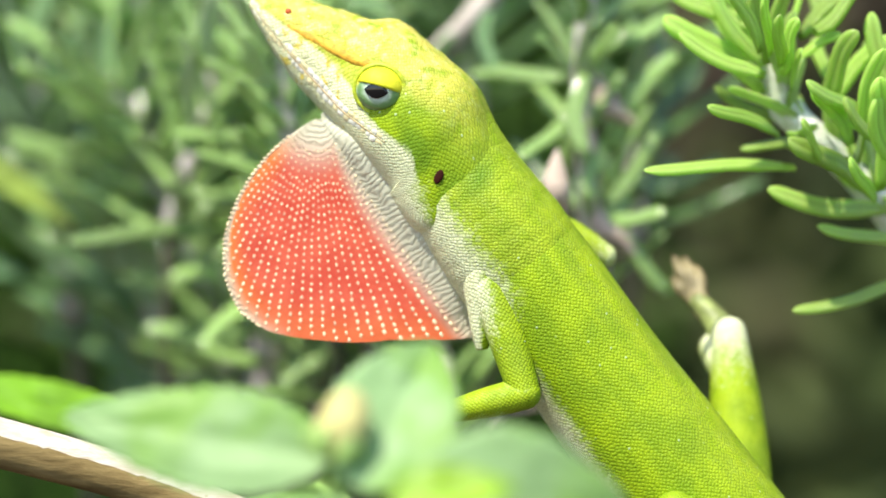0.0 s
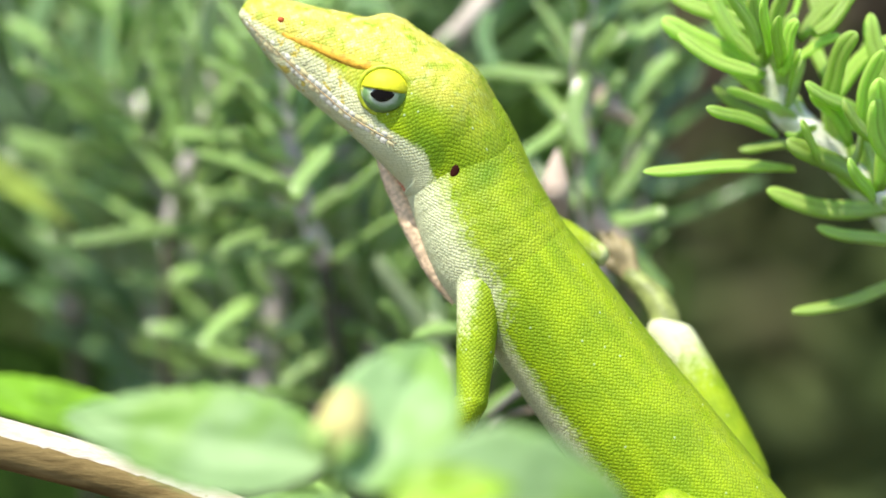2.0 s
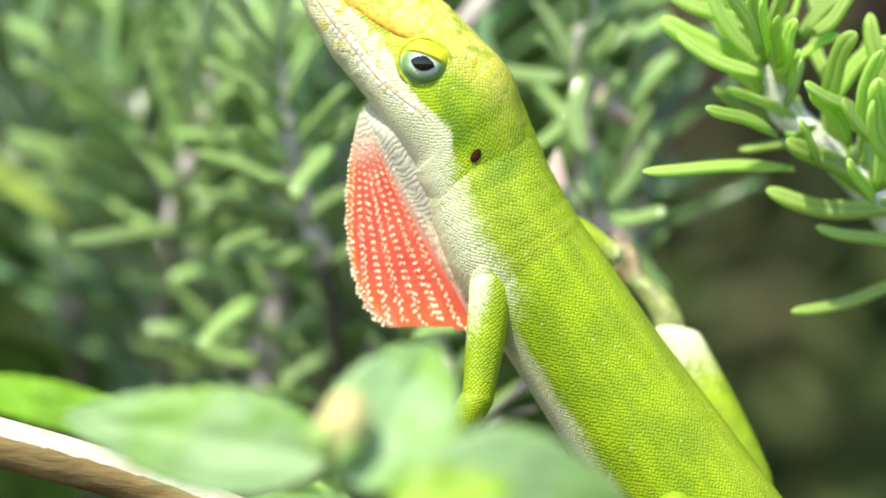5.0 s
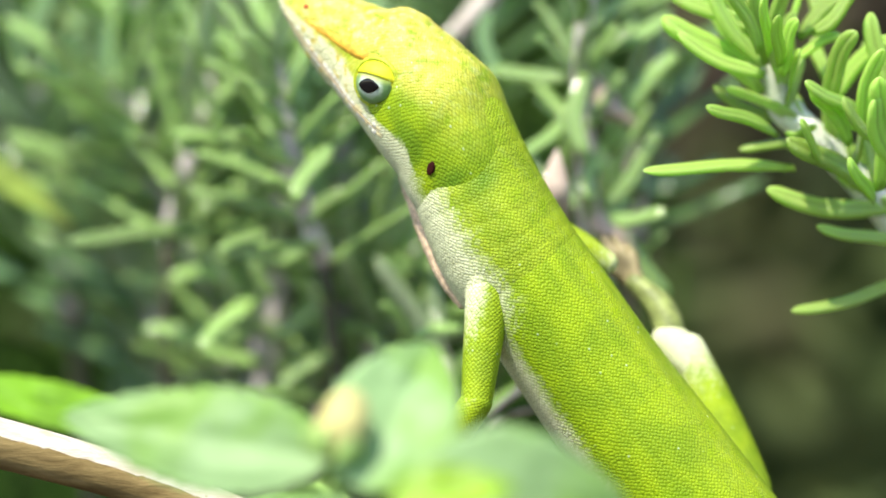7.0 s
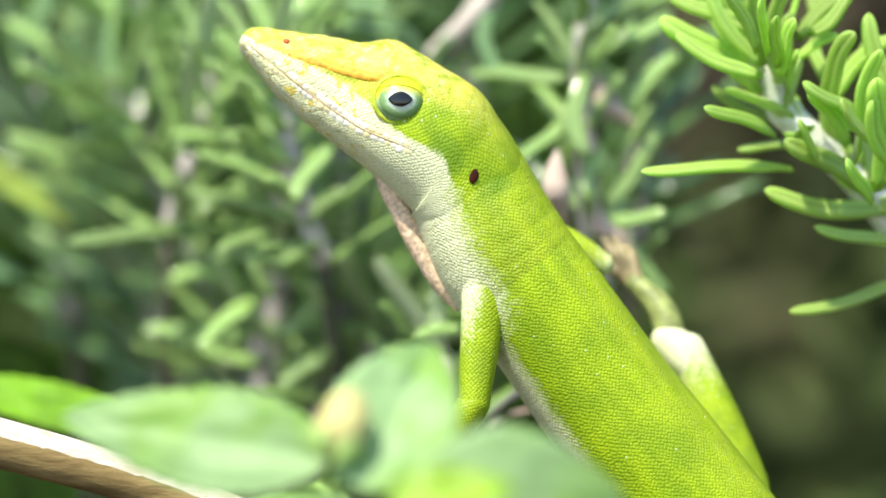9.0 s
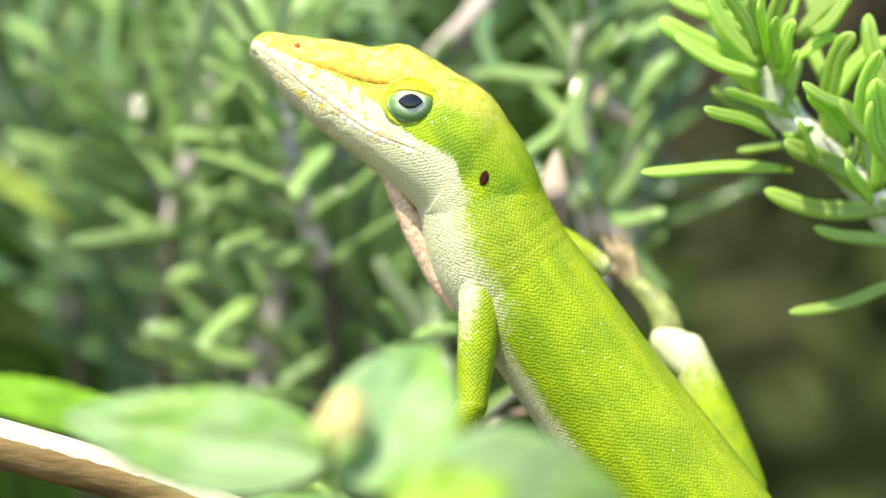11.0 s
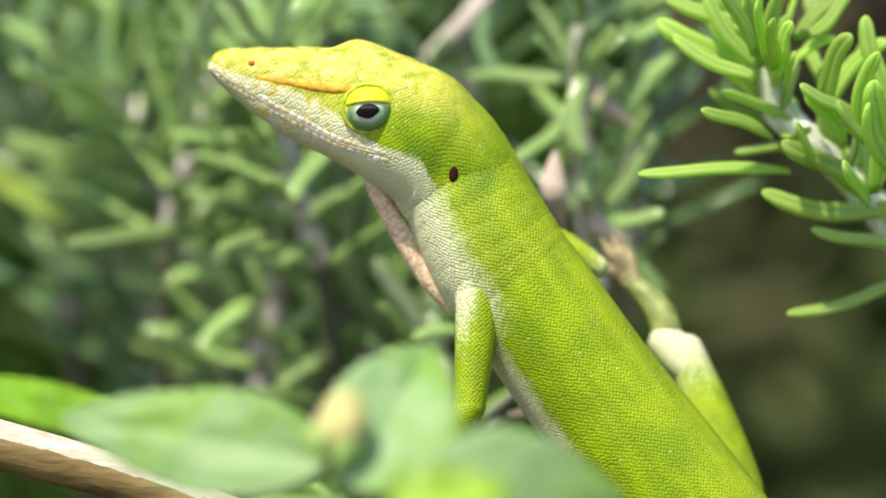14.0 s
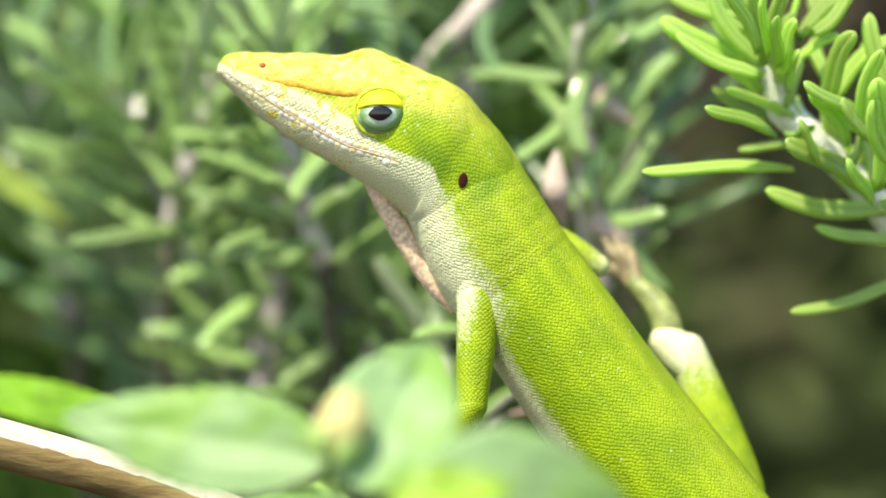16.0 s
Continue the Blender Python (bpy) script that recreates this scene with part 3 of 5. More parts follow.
rosemary_sprig(
    [(-16.0, 37.7, -15.5), (-15.1, 36.4, -9.6), (-14.0, 35.1, -2.8), (-13.5, 33.8, 3.4), (-12.7, 32.5, 9.5), (-13.3, 31.2, 15.0), (-12.3, 31.2, 19.7)], [1.6, 1.5, 1.4, 1.2, 0.9, 0.7, 0.4],
    "rosemary sprig with a thick grey woody stem and blunt leaves", seed=21, leaves=[
        ((-18.1, 32.5, 1.4), (-30.5, 26, 0.4), 1.91), ((-14.2, 28.6, 2.1), (-19.2, 38, -0.4), 1.76), ((-14.6, 29.9, -4.1), (-19.1, 26, -7.3), 1.76),
        ((-10.8, 26, 12.7), (-16.8, 34, 13.4), 1.76), ((-12.1, 27.3, 3.2), (-10.4, 38, 9.0), 1.99), ((-14.7, 31.2, 9.6), (-21.5, 26, 8.9), 1.91),
        ((-13.5, 28.6, 8.8), (-13.5, 26, 12.5), 1.68), ((-14.3, 32.5, 1.0), (-23.8, 36.4, -2.8), 1.68), ((-13.3, 31.2, -1.4), (-6.6, 28.6, 1.0), 1.68),
        ((-14.3, 32.5, -7.5), (-7.6, 29.9, -3.7), 1.84), ((-14.9, 33.8, -9.4), (-22.8, 32.5, -7.5), 1.84), ((-13.5, 33.8, 5.3), (-20.4, 36.4, 7.3), 1.84),
        ((-9.0, 29.9, -8.3), (-14.0, 28.6, -11.5), 1.76), ((-12.7, 36.4, 0.0), (-1.1, 29.9, -1.3), 1.91), ((-13.2, 29.9, 12.1), (-18.6, 28.6, 17.5), 1.76),
        ((-12.1, 34, 0.0), (-0.4, 30, -2.2), 2.07), ((-11.6, 35, -6.4), (-4.9, 33, -7.1), 1.85), ((-15.9, 34, -6.8), (-25.0, 33, -7.1), 1.97),
        ((-16.3, 34, -1.9), (-22.8, 33, -2.9), 1.85), ((-12.5, 34, -9.4), (-6.8, 33, -9.9), 2.09), ((-13.5, 34, 6.7), (-7.7, 33, 10.7), 1.97),
        ((-14.8, 33, 5.2), (-20.4, 32, 3.1), 2.08), ((-14.4, 34, 9.1), (-18.7, 34, 12.9), 1.97), ((-12.6, 35, 14.8), (-8.2, 33, 13.3), 1.85), ((-22.0,
        38, 14.1), (-25.8, 37, 16.0), 2.27)],
    pairs=16, length=12, width=2.2, spread=65)

rosemary_sprig([(-28.0, 52, 9.5), (-28.0, 50.7, 16.7), (-28.1, 49.4, 22.8), (-27.7, 48.1, 28.8)], [1.5, 1.3, 1.2, 1.0], "blurred rosemary sprig with a pale stem",
               pairs=13, length=15, width=2.8, spread=62, seed=31)
rosemary_sprig([(-23.0, 45.5, -4.0), (-24.1, 42.9, 3.0), (-26.3, 40.3, 9.4), (-29.0, 39, 14.7)], [1.1, 1.0, 0.8, 0.5], "blurred rosemary sprig with light green leaves",
               pairs=14, length=15, width=2.6, spread=60, seed=33, leaves=[
                    ((-27.8, 44, 7.6), (-32.7, 42, 12.0), 2.86), ((-28.9, 46, 9.7), (-29.8, 44, 17.6), 2.62), ((-24.7, 43, 5.5), (-29.0, 42, 8.0),
                    2.33), ((-33.5, 48, 7.2), (-38.2, 46, 9.7), 2.65), ((-24.0, 42, 7.0), (-22.5, 42, 12.0), 2.32), ((-29.5, 45, 3.1), (-34.8, 44,
                    4.1), 2.36), ((-22.3, 40, 4.7), (-25.2, 40, 6.9), 2.17)])
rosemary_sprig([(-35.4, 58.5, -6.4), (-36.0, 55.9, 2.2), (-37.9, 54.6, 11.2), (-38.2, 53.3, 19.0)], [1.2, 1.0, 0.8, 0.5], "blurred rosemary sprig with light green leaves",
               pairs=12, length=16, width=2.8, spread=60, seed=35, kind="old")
rosemary_sprig([(-8.6, 52, 1.1), (-9.5, 49.4, 9.4), (-9.9, 46.8, 16.9), (-9.3, 45.5, 24.3)], [1.2, 1.0, 0.8, 0.5], "rosemary sprig with green leaves in half shade",
               pairs=14, length=14, width=2.4, spread=60, seed=37)
rosemary_sprig([(-19.7, 48.1, 10.3), (-20.1, 46.8, 16.9), (-18.9, 45.5, 23.3), (-18.4, 45.5, 28.4)], [1.1, 1.0, 0.8, 0.5], "blurred rosemary sprig with light green leaves",
               pairs=12, length=15, width=2.6, spread=62, seed=39)
rosemary_sprig([(-7.0, 39, -17.5), (-6.9, 36.4, -11.5), (-5.9, 33.8, -5.6), (-6.8, 32.5, 0.0)], [1.1, 1.0, 0.8, 0.5], "green rosemary sprig in half shade",
               pairs=12, length=13, width=2.2, spread=62, seed=41)
rosemary_sprig([(0.7, 28.6, -14.7), (-0.2, 26, -9.0), (-2.1, 34, -5.7), (-4.0, 34, -1.4)], [0.9, 0.8, 0.6, 0.4], "green rosemary sprig under the lizard's throat",
               pairs=10, length=11, width=2.0, spread=60, seed=43, leaves=[
                   ((-2.1, 20, -6.9), (-5.0, 18, -4.1), 1.22), ((1.4, 20, -5.9), (-2.1, 18, -6.3), 1.38)])
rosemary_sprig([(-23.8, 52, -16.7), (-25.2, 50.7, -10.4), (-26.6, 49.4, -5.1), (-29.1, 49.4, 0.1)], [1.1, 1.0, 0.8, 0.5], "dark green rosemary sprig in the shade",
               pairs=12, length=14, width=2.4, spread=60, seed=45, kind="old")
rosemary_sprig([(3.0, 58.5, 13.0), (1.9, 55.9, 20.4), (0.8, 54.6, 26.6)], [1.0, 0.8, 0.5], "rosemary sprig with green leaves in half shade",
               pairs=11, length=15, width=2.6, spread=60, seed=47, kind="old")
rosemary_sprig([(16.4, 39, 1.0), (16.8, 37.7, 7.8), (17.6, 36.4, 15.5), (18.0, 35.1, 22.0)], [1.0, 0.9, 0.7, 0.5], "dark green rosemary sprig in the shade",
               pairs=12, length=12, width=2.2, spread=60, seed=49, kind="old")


rosemary_sprig([(-9.5, 26, -1.3), (-11.4, 24, 5.0), (-12.4, 23, 10.7), (-13.2, 22, 16.9)], [0.9, 0.8, 0.6, 0.4], "bright green rosemary sprig with glossy leaves",
               pairs=12, length=9.5, width=1.9, spread=60, seed=51, leaves=[
                    ((-9.2, 21, 8.2), (-11.2, 18, 3.3), 1.92), ((-14.0, 23, 1.6), (-17.3, 20, -0.6), 1.49), ((-15.6, 26, -4.5), (-19.2, 23, -7.3),
                    1.63), ((-10.7, 24, 11.0), (-15.6, 21, 12.8), 1.38), ((-12.7, 26, 11.4), (-13.2, 24, 6.8), 1.87), ((-15.4, 29, 9.5), (-21.6, 27,
                    8.5), 1.91), ((-16.7, 30, 14.4), (-19.2, 30, 10.3), 1.93), ((-14.3, 27, 6.4), (-17.4, 26, 7.7), 1.77), ((-10.9, 24, 1.8), (-8.2, 24, 5.0), 1.63), ((-12.9, 26, -1.3),
                    (-10.1, 25, 0.5), 1.53), ((-13.4, 27, -3.6), (-15.6, 26, -1.3), 1.54)])
rosemary_sprig([(-10.9, 38, -15.5), (-9.6, 36, -8.6), (-7.1, 34, -3.3), (-4.0, 34, 1.0)], [0.9, 0.8, 0.6, 0.4], "green rosemary sprig with blunt glossy leaves",
               pairs=12, length=10.0, width=2.0, spread=62, seed=57)
rosemary_sprig([(-18.3, 44, -17.0), (-19.1, 42, -9.9), (-19.8, 40, -4.9), (-22.3, 40, 0.0)], [0.9, 0.8, 0.6, 0.4], "green rosemary sprig with blunt glossy leaves",
               pairs=11, length=10.5, width=2.0, spread=62, seed=59)
rosemary_sprig([(-23.0, 34, 1.0), (-21.4, 33, 6.7), (-19.4, 32, 11.8), (-19.0, 32, 16.9)], [0.9, 0.8, 0.6, 0.4], "bright green rosemary sprig with glossy leaves",
               pairs=11, length=10.5, width=2.0, spread=62, seed=53)


# ---- twigs and dry leaves ----
def bare_stick():
    ob = thing("bare_stick", "bare brown stick with a pale sunlit top", "stick", (-31.4, -4, -10.9))
    base = (-31.4, -4, -10.9)
    pts = [(-31.4, -4, -12.2), (-26.9, -4, -13.4), (-22.5, -4, -14.6), (-18.0, -4, -16.0), (-13.5, -4, -17.7), (-8.3, -4, -19.3), (0.6, 0, -24.5), (8.7, 8, -42.8)]
    pts.append((20.0, 40.0, -PERCH / MM - 5))
    pts = [tuple(a - b for a, b in zip(p, base)) for p in pts]
    radii = [1.62, 1.58, 1.5, 1.42, 1.35, 1.35, 1.5, 1.9, 2.6]
    part("bark", tube("bark", pts, radii, 18, 60, 0.01, 3), STICK, ob, "brown bark")
    # top painted sunlit: a shell a little proud of the bark, with an uneven border
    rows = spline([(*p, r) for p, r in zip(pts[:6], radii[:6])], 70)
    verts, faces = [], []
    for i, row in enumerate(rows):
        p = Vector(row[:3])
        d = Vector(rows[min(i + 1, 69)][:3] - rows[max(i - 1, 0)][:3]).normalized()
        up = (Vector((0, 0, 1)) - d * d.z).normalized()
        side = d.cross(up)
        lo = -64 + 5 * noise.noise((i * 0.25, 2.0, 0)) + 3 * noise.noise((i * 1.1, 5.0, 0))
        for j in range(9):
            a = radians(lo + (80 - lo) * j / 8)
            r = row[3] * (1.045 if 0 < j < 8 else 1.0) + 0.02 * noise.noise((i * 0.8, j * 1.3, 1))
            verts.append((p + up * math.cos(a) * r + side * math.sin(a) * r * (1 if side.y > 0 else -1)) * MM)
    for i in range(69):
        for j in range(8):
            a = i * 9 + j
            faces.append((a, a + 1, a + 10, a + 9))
    part("peeled_wood", mesh_of("peeled_wood", verts, faces), STICK_SUNLIT, ob, "pale upper side of the stick, painted as sunlit")


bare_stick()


def dry_leaf(pts, width, label, seed):
    """A curled dry leaf along a curved rib."""
    ob = thing("dry_leaf", label, "dry leaf", pts[0], "dry leaves")
    rows = spline([tuple(a - b for a, b in zip(p, pts[0])) for p in pts], 12)
    verts, faces = [], []
    for side in (0.0, 0.18):
        for i, p in enumerate(rows):
            f = i / 11
            w = width * (0.06 + math.sin(math.pi * min(1, f)) ** 0.9)
            for j in range(7):
                q = j / 3 - 1
                verts.append(Vector((p[0] + q * w * 0.75, p[1] + side + abs(q) ** 2 * w * 0.5 + 0.1 * math.sin(seed + 3 * f + 2 * q),
                                     p[2] + q * w * 0.3)) * MM)
    n = 12 * 7
    for i in range(11):
        for j in range(6):
            a = i * 7 + j
            faces += [(a, a + 1, a + 8, a + 7), (n + a, n + a + 7, n + a + 8, n + a + 1)]
    for i in range(11):
        faces += [(i * 7, i * 7 + 7, n + i * 7 + 7, n + i * 7), (i * 7 + 6, n + i * 7 + 6, n + i * 7 + 13, i * 7 + 13)]
    part("blade", mesh_of("blade", verts, faces), DRY, ob)


dry_leaf([(8.5, 14, 7.5), (8.3, 13, 5.5), (8.6, 13, 3.8), (9.3, 15, 1.5)], 1.15, "dry curled pinkish brown leaf among rosemary", 6)
dry_leaf([(12.1, 24, 13.9), (12.7, 23, 12.1), (13.6, 23, 10.7), (15.5, 24, 9.7)], 1.1, "dry curled pinkish brown leaf among rosemary", 1)
dry_leaf([(11.8, 22, 4.2), (12.2, 21, 2.0), (13.5, 21, 0.9), (15.1, 22, -0.4)], 1.0, "dry pale brown leaf among rosemary", 3)
dry_leaf([(3.2, 14, -12.6), (4.5, 14, -11.5), (5.7, 14, -10.5), (6.4, 15, -9.3)], 0.9, "dry pale brown leaf under the lizard", 2)
dry_leaf([(3.7, 16, -14.0), (4.5, 16, -12.7), (6.3, 17, -12.4), (7.2, 18, -12.3)], 1.0, "dry pale brown leaf under the lizard", 4)


# ---- perch: the twig the lizard stands on ----
def perch():
    base = (-3.3, 2, -15.9)
    pts = [(-5.6, 2, -15.5), (-0.2, 2, -14.4), (4.5, 2, -15.9), (11.6, 4, -19.2), (18.3, 4, -23.2), (24.4, 5, -29.3), (29.0, 8, -42.8)]
    pts.append((30.0, 20.0, -PERCH / MM - 5))
    ob = thing("perch_twig", "brown woody twig under the lizard's feet", "twig", base)
    pts = [tuple(a - b for a, b in zip(p, base)) for p in pts]
    part("stem", tube("stem", pts, [0.8, 1.1, 1.3, 1.5, 1.7, 1.9, 2.1, 3.0], 12, 48, 0.05, 8), STICK, ob)


perch()


# ---- foreground plant ----
def broad_leaf_mesh(name, ll, w, fold, droop, wave, seed):
    """A toothed leaf along x with raised margins and sunken veins, as a closed thin body."""
    nu, nv = 44, 14
    top, vein = [], []
    for i in range(nu + 1):
        f = i / nu
        half = w * (math.sin(math.pi * f ** 0.8) ** 0.75 * (1 - 0.15 * f) + 0.02)
        half *= 1 + 0.10 * ((f * 11) % 1.0 - 0.5)
        for j in range(nv + 1):
            q = 2 * j / nv - 1
            vline = abs(((f - 0.35 * abs(q)) * 7) % 1.0 - 0.5) * 2
            rib = max(0.0, 1 - abs(q) * 9) + 0.6 * max(0.0, 1 - (1 - vline) * 6) * (1 - abs(q))
            z = fold * abs(q) * half - droop * f * f * ll + wave * math.sin(6 * f + seed) * abs(q) * half - 0.18 * rib
            z += 0.25 * noise.noise((f * 6, q * 3, seed))
            top.append(Vector((f * ll - droop * 0.25 * f ** 3 * ll, q * half, z)) * MM)
            vein.append(min(1.0, rib))
    low = [v - Vector((0, 0, 0.16)) * MM for v in top]
    m = nv + 1
    n = len(top)
    faces = []
    for i in range(nu):
        for j in range(nv):
            a = i * m + j
            faces += [(a, a + m, a + m + 1, a + 1), (n + a, n + a + 1, n + a + m + 1, n + a + m)]
        for a, b in ((i * m, i * m + m), (i * m + nv + m, i * m + nv)):
            faces.append((a, n + a, n + b, b))
    for j in range(nv):
        a, b = j, nu * m + j
        faces += [(a, a + 1, n + a + 1, n + a), (b + 1, b, n + b, n + b + 1)]
    return mesh_of(name, top + low, faces, {"vein": vein + vein})


def herb(base, label, leaves, stem, bud_at=None):
    ob = thing("broad_leaved_herb", label, "herb", base, "broad-leaved herbs")

    def rel(p):
        return tuple(a - b for a, b in zip(p, base))

    def place(p, t, roll):
        p, t = Vector(rel(p)), Vector(rel(t))
        x = (t - p).normalized()
        side = 1 if x.x > 0 else -1
        y = Vector((0, side, 0)) - x * x.y * side
        y.normalize()
        m = Matrix((x, y, x.cross(y))).transposed().to_4x4()
        m.translation = p * MM
        return m @ pose(0, 0, 0, roll * side), (t - p).length

    for p, t, w, roll, fold, droop, seed in leaves:
        m, ll = place(p, t, roll)
        part("leaf", broad_leaf_mesh("leaf", ll, w, fold, droop, 0.10, seed), {2: BROAD_DEEP, 5: BROAD_SUNLIT}.get(seed, BROAD), ob, m=m)
    root = rel((stem[0][0] + 12, stem[0][1] + 10, -PERCH / MM - 4))
    mid = rel((stem[0][0] + 8, stem[0][1] + 3, -PERCH / MM * 0.5))
    part("stem", tube("stem", [root, mid] + [rel(p) for p in stem], [1.5, 1.2, 0.9, 0.8, 0.6, 0.5], 10), BROAD_STEM, ob, "pale green stem")
    if bud_at:
        bud = part("bud", ball("bud", 1.4, 1.4, 2.0), BUD, ob, "pale yellow flower bud", Matrix.Translation(Vector(rel(bud_at)) * MM) @ pose(0, 0, 0, 0, 20, 0))
        for i in range(6):
            a = i * math.pi / 3
            part("sepal", ball("sepal", 0.5, 0.35, 0.9, 8, 6), BROAD_STEM, bud,
                 m=Matrix.Translation(Vector((1.3 * math.cos(a), 1.3 * math.sin(a), -1.1)) * MM) @ pose(0, 0, 0, 0, 10 * math.cos(a), 0))


herb((-5.5, -30, -16.2), "light green broad-leaved herb with a yellow bud", (
    ((-4.3, -32, -12.7), (-0.6, -26, -4.8), 3.83, 78, 0.25, 0.05, 3),
    ((-1.8, -35, -13.2), (10.1, -33, -13.0), 4.3, 66, 0.2, 0.08, 4),
    ((-2.6, -38, -12.5), (3.6, -38.5, -11.6), 1.5, 50, 0.3, 0.05, 5),
    ((-6.0, -29, -11.2), (-21.0, -26, -9.2), 3.2, 70, 0.05, 0.0, 1),
    ((-5.5, -31, -13.1), (-7.7, -34, -15.1), 1.53, 60, 0.3, 0.1, 6)),
    ((-5.5, -30, -19.9), (-5.5, -30, -15.6), (-5.6, -30, -12.6), (-5.4, -31, -10.4)), (-5.3, -31, -9.3))
herb((-5.7, 4, -22.0), "light green broad-leaved herb behind a bare stick", (
    ((-23.8, 20, -13.6), (-38.9, 16, -9.4), 2.22, 50, 0.2, 0.05, 2),
    ((-9.7, 18, -19.8), (-19.1, 14, -21.0), 2.30, 50, 0.2, 0.05, 8)),
    ((-5.6, 14, -27.7), (-6.1, 14, -22.7), (-7.4, 16, -19.6), (-9.8, 20, -18.3)))


def side_leaf():
    ob = thing("yellow_leaf", "narrow yellow-green leaf blurred behind the herb", "leaf", (-42.4, 40, 9.4))
    m = look((0, 0, 0), (1, 0, 0))
    x = Vector([a - b for a, b in zip((-31.9, 40, 2.0), (-42.4, 40, 9.4))])
    ll = x.length
    x.normalize()
    y = Vector((0, 1, 0))
    m = Matrix((x, y, x.cross(y))).transposed().to_4x4() @ pose(0, 0, 0, 70)
    part("blade", broad_leaf_mesh("blade", ll, 1.3, 0.3, 0.05, 0.05, 8), YELLOWING, ob, m=m)


side_leaf()

# ---- the lizard ----
LIZ = thing("green_anole_lizard", "bright green lizard with a pale throat and a coral dewlap", "lizard")


def torso_zones(u, v, h, c):
    return (max(0.85 * smooth(-h, 0.50, 0.95), smooth(-h, -0.10, 0.90) * (1 - smooth(u, 0.26, 0.42))), 0.10 * smooth(h, 0.2, 0.9), 0.35 * smooth(h, 0.93, 1.0), 1.0)


def torso():
    sx, sz = (4.32, -1.19)
    rows = []
    for (x, z), w, dw in (((1.68, 2.41), 2.60, 0.93), ((2.22, 1.68), 6.20, 0.95), ((2.98, 0.61), 7.90, 0.955), ((3.86, -0.54), 8.80, 0.955), ((5.20, -2.37), 9.20, 0.96), ((7.12, -5.01), 9.30, 0.955),
                          ((10.29, -9.53), 9.49, 0.95), ((13.89, -14.43), 10.03, 0.95), ((18.25, -19.94), 10.03, 0.95), ((23.61, -24.91), 7.65, 0.95),
                          ((29.58, -29.96), 4.21, 1.0), ((37.35, -36.70), 2.68, 1.0), ((50.36, -46.26), 1.72, 1.0), ((65.66, -55.83), 0.92, 1.0)):
        rows.append((x - sx, z - sz, 0.788, 0.616, w / 2, w / 2, w / 2 * dw))
    return part("torso", loft("torso", rows, torso_zones, 80, 48, 2.1, pose(sx * MM, 0, sz * MM)), SKIN, LIZ, "bright green scaly body with a pale belly", m=pose(sx * MM, 0, sz * MM))


TORSO = torso()


def shoulder(side):
    rows = [(x, z, 0.98, 0.15, r, r, r) for x, z, r in ((-1.2, 3.6, 0.4), (-1.5, 2.3, 1.35), (-1.65, 0.8, 1.80), (-1.75, -1.0, 1.72), (-1.85, -2.2, 1.5), (-1.95, -3.6, 1.15), (-2.05, -5.0, 0.8), (-2.1, -6.2, 0.4))]
    m = pose(0, side * 2.25 * MM, 0)
    part("shoulder", loft("shoulder", rows, lambda u, v, h, c: (0.9 * smooth(-h, -0.35, 0.7), 0.05, 0.0, 1.0), 40, 32, 2.0,
                          pose(4.32 * MM, side * 2.25 * MM, -1.19 * MM)), SKIN, TORSO, m=m)


for side in (-1, 1):
    shoulder(side)

HEAD_PLAN = ((0, 6, 8, 12), (4, 16, 18, 24), (20, 30, 26, 36), (76, 52, 50, 50), (150, 78, 73, 62), (186, 91, 79, 68), (212, 112, 82, 74), (238, 122, 86, 82), (268, 121, 90, 91),
             (328, 118, 103, 106), (396, 112, 121, 109))
# the nape inside the neck: run, x, z, up_x, up_z, top, bottom, half width
NAPE = ((440, 0.55, 5.50, 0.62, 0.785, 4.15, 4.52, 4.20), (470, 1.25, 4.30, 0.80, 0.60, 4.22, 4.20, 4.06), (505, 1.90, 3.10, 0.87, 0.49, 4.12, 3.88, 3.90),
        (545, 2.60, 1.75, 0.88, 0.474, 3.75, 3.10, 3.55), (570, 3.20, 0.60, 0.88, 0.474, 2.50, 1.70, 2.40))


HEAD_RUN = [r[0] for r in HEAD_PLAN + NAPE]


def head_zones(u, v, h, c):
    s = float(np.interp(u * (len(HEAD_RUN) - 1), range(len(HEAD_RUN)), HEAD_RUN))
    lim = L1 * float(np.interp(s, (0, 40, 100, 146, 200, 252, 289, 325, 402, 463, 520), (2, 1, 1, 3, 2, -8, -22, -28, -30, -30, -36)))
    jaw = smooth(lim - v, -0.2, 0.25)
    jaw += (smooth(-h, -0.10, 0.90) - jaw) * smooth(s, 415, 480)
    front = 1 - smooth(s, 120, 330)
    top = smooth(v, 0.9, 3.2) * (1 - smooth(s, 320, 500))
    cheek = smooth(s, 352, 372) * (1 - smooth(s, 440, 458)) * smooth(v, -1.6, -1.25) * (1 - smooth(v, -0.1, 0.25))
    return (jaw, min(1, front * 0.85 + top * 0.8), 0.55 * cheek, smooth(s, 250, 340))


L1 = 0.04
HX, HZ = (0.61, 5.40)
AX, AZ = 0.929, -0.37      # along the head, towards the neck
UX, UZ = 0.37, 0.929       # towards the crown
SX, SZ = (-15.08, 12.55)


def on_head(s, n, y):
    """A place on the head: s from the snout, n towards the crown, y across, in the head's own space, metres."""
    return Vector((SX + AX * s + UX * n - HX, y, SZ + AZ * s + UZ * n - HZ)) * MM


